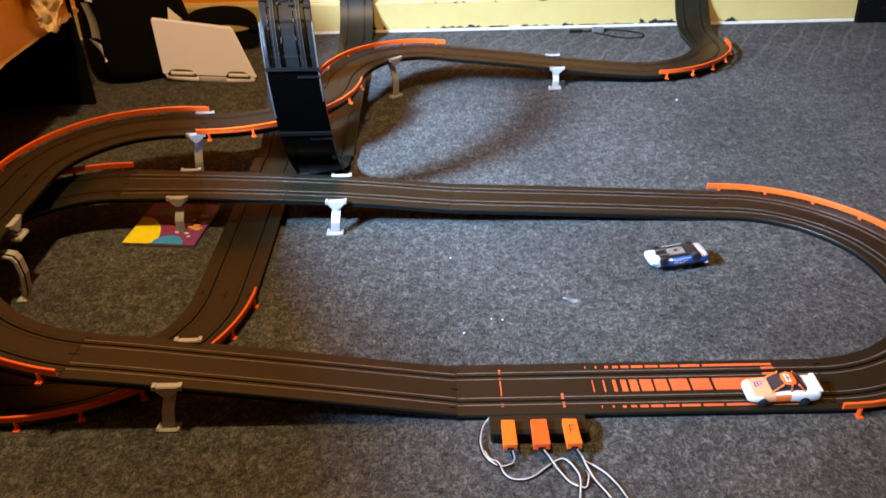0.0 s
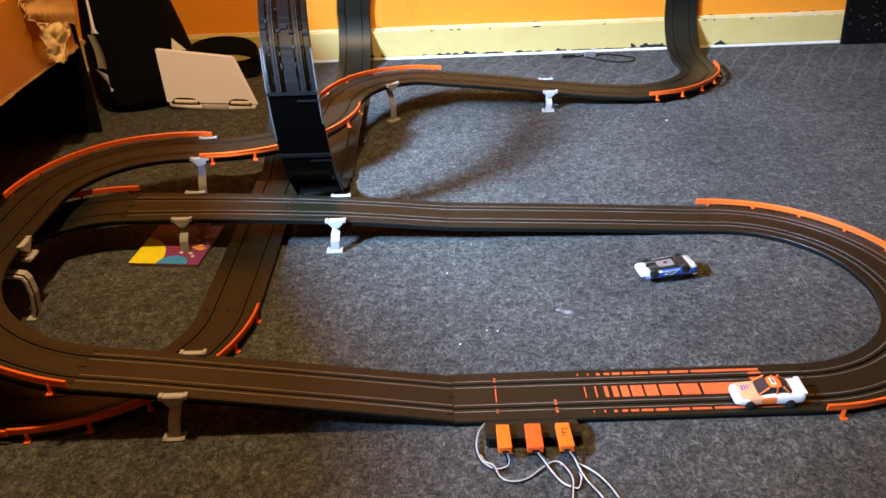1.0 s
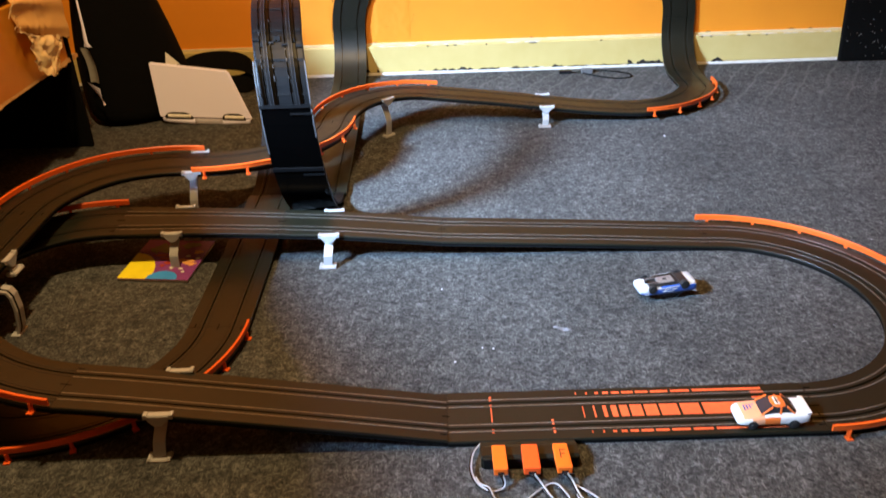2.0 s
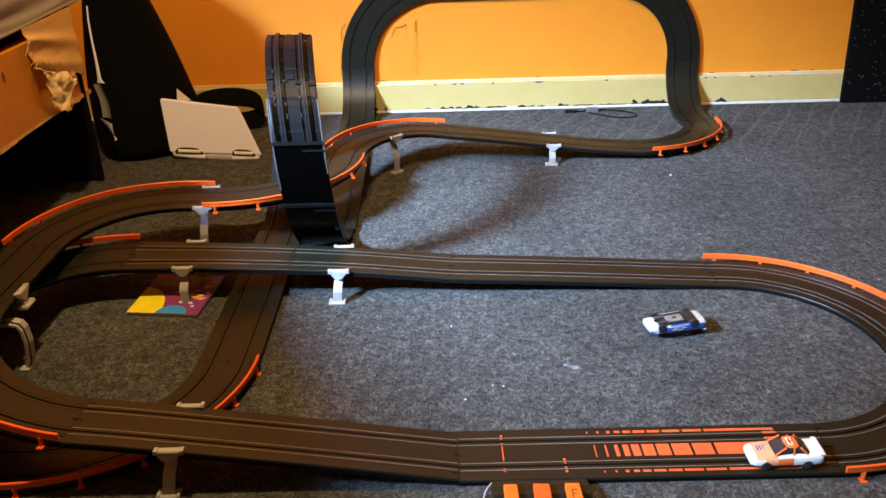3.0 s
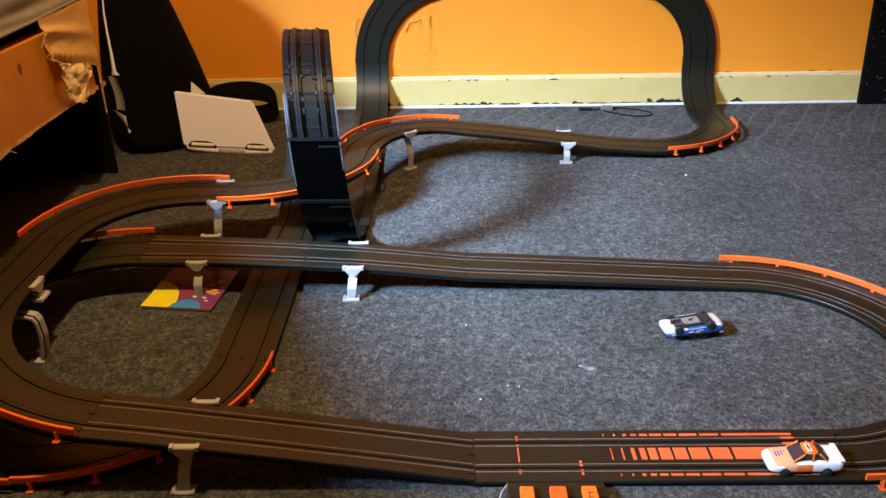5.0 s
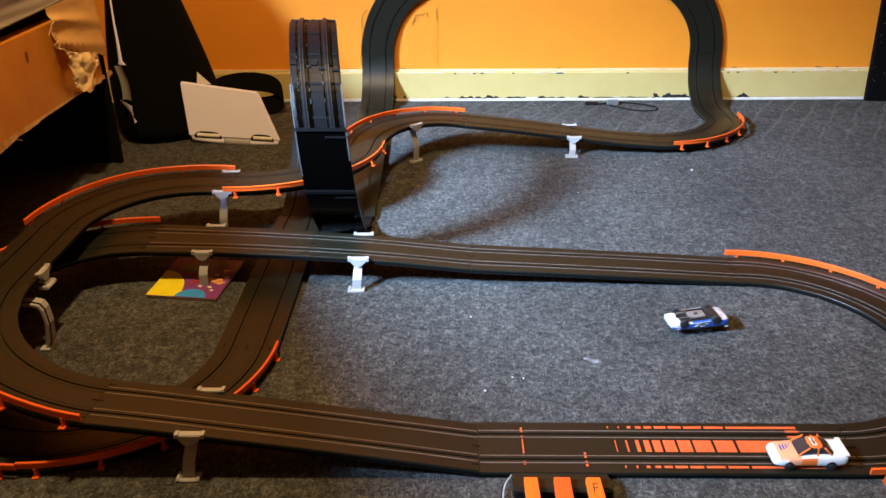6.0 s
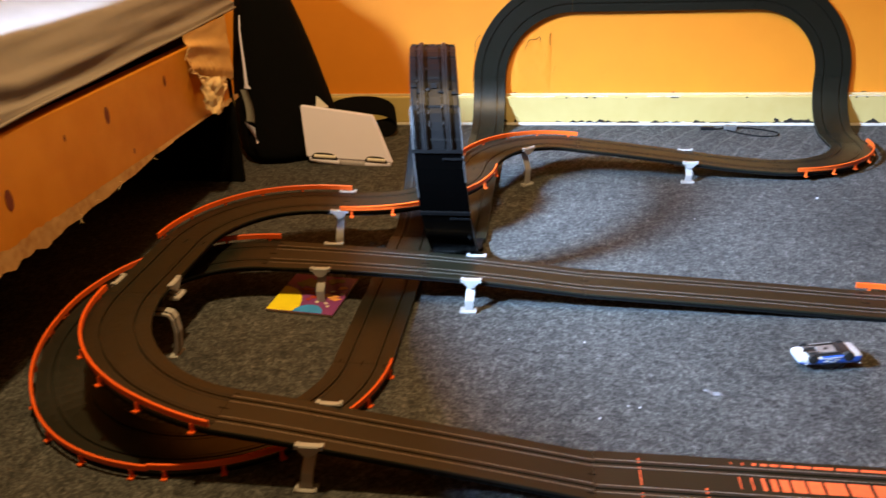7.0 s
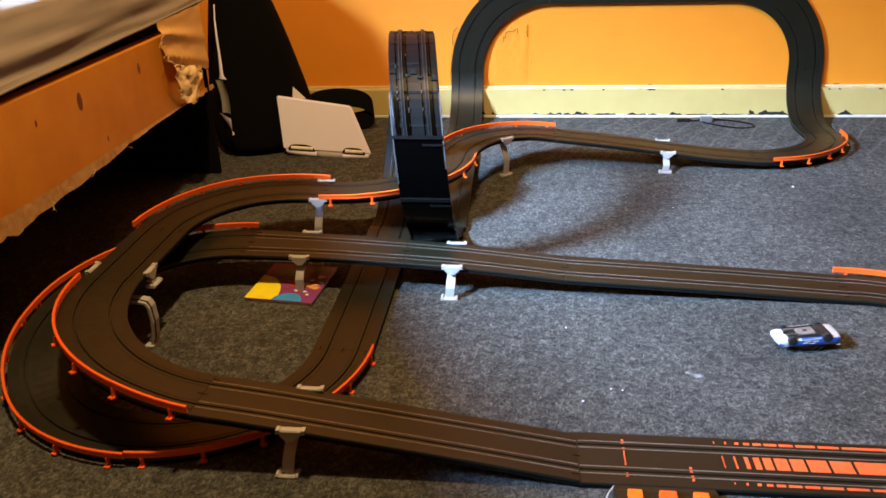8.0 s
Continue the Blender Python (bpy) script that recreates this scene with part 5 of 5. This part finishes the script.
for k in range(14):
    flake(rw.uniform(-0.05, 0.50), 0.0075, rw.uniform(0.008, 0.02), 0.0018, rw.random(), M_WHITE, "white_scuff", 0.0003)


def blister():
    def fn(u, v):
        edge = min(u, 1 - u, v, 1 - v)
        h = (0.0008 + 0.0007 * noise.noise(Vector((u * 7, v * 9, 4))) + 0.0006 * noise.noise(Vector((u * 3 + v * 5, v * 3, 1)))) * min(1, edge * 8)
        x = -0.145 + 0.085 * u + 0.004 * noise.noise(Vector((v * 5, 0, 2)))
        return north @ Vector((x, -0.0006 - max(h, 0.0), 0.085 + 0.135 * v + 0.004 * noise.noise(Vector((u * 5, 7, 2)))))
    ob = put("paint_blister", *grid(26, 34, fn), M_WALL, bpy.data.objects["wall_north"], "blistered patch of orange paint", smooth=True)
    for pts in ([(-0.115, 0.188), (-0.112, 0.202), (-0.095, 0.204), (-0.086, 0.210), (-0.085, 0.198)], [(-0.062, 0.218), (-0.064, 0.205), (-0.062, 0.19)], [(-0.118, 0.192), (-0.120, 0.18)], [(-0.226, 0.215), (-0.236, 0.203), (-0.239, 0.185), (-0.238, 0.172)], [(-0.243, 0.118), (-0.246, 0.100), (-0.243, 0.086)]):
        tube("crack", [north @ Vector((x, -0.0030, z)) for x, z in pts], 0.0005, M_CHIP, bpy.data.objects["wall_north"], sides=5, steps=4)


blister()

# creases in the loose paint and worn edges along the skirting
for pts in ([(-0.135, 0.128), (-0.110, 0.136), (-0.080, 0.143)], [(-0.062, 0.215), (-0.070, 0.180), (-0.076, 0.150), (-0.079, 0.110), (-0.078, 0.090)], [(-0.140, 0.116), (-0.110, 0.114), (-0.070, 0.118)], [(-0.241, 0.168), (-0.244, 0.140), (-0.247, 0.108)], [(-0.050, 0.140), (-0.056, 0.125)]):
    tube("crease", [north @ Vector((x, -0.0008, z)) for x, z in pts], 0.0006, M_WALL, bpy.data.objects["wall_north"], sides=6, steps=5)
for k in range(26):
    x = rw.choice((rw.uniform(0.64, 0.94), rw.uniform(-0.14, 0.10), rw.uniform(0.10, 0.64)))
    flake(x, 0.0700, rw.uniform(0.010, 0.026), 0.0012, rw.random(), M_WHITE, "worn_edge", 0.0003)
for x, w in ((0.655, 0.009), (0.86, 0.012), (0.905, 0.006), (0.23, 0.006), (-0.145, 0.007)):
    flake(x, 0.0765, w, 0.0012, rw.random(), M_CHIP, "dirt_line", 0.0002, -0.0006)

cord = tube("power_cord", [(0.300, 1.262, 0.003), (0.325, 1.255, 0.003), (0.352, 1.262, 0.004), (0.372, 1.268, 0.003), (0.41, 1.264, 0.002), (0.455, 1.236, 0.002), (0.450, 1.208, 0.002), (0.415, 1.204, 0.002), (0.375, 1.226, 0.002), (0.345, 1.254, 0.002)], 0.0016, M_SLOT)
tagged(cord, "thin black cord lying on the carpet by the skirting", "cord")
part("connector", box_bm(0.345, 0.372, 1.250, 1.264, 0.0, 0.012, 0.002), M_CLIP, cord, "grey plug body")
part("connector", box_bm(0.292, 0.322, 1.252, 1.264, 0.0, 0.009, 0.002), M_WIRE, cord)

# lint and scraps on the carpet
for k, (x, y, r) in enumerate(((-0.002, 0.299, 0.0016), (0.011, 0.140, 0.0018), (0.044, 0.166, 0.0014), (0.057, 0.164, 0.0016), (0.433, 0.829, 0.0030), (0.62, 0.40, 0.0012), (0.20, 0.72, 0.0012), (-0.10, 0.30, 0.0010))):
    bm = bmesh.new()
    bmesh.ops.create_icosphere(bm, subdivisions=2, radius=r * 0.75)
    for v in bm.verts:
        v.co *= 1 + noise.noise(v.co * 900 + Vector((k, 0, 0))) * 0.6
        v.co.z *= 0.6
    bm.transform(Matrix.Translation((x, y, r * 0.5)))
    tagged(part("lint", bm, M_LINT), "tiny white scrap of lint on the carpet", "lint", "lint scraps")
put_scrap = put("paper_scrap", *grid(10, 4, lambda u, v: (0.133 + 0.021 * u, 0.2035 - 0.008 * u + 0.005 * (v - 0.5) * (0.6 + math.sin(u * 3)), 0.0012 + 0.001 * math.sin(u * 9))), M_SCRAP)
tagged(put_scrap, "pale worn smudge of paper on the carpet", "scrap")

# loose pale fibres in the carpet pile
rf = random.Random(77)
fv, ff = [], []
for k in range(520):
    x, y, a = rf.uniform(-0.75, 0.95), rf.uniform(-0.25, 1.25), rf.uniform(0, math.pi)
    ln, bend = rf.uniform(0.003, 0.009), rf.uniform(-0.9, 0.9)
    d, r = Vector((math.cos(a), math.sin(a), 0)), rf.uniform(0.00022, 0.0004)
    side = Vector((-d.y, d.x, 0))
    base = len(fv)
    for i in range(5):
        t = i / 4
        c = Vector((x, y, 0.0006 + 0.0010 * math.sin(t * math.pi))) + d * (ln * (t - 0.5)) + side * (bend * ln * t * (1 - t))
        fv += [c + side * r, c - side * r, c + Vector((0, 0, r * 1.6))]
        if i:
            o = base + 3 * i
            ff += [(o - 3 + j, o - 3 + (j + 1) % 3, o + (j + 1) % 3, o + j) for j in range(3)]
tagged(put("carpet_fibre", fv, ff, M_FIBRE), "short pale loose fibres scattered over the carpet", "fibre", kind="stuff")
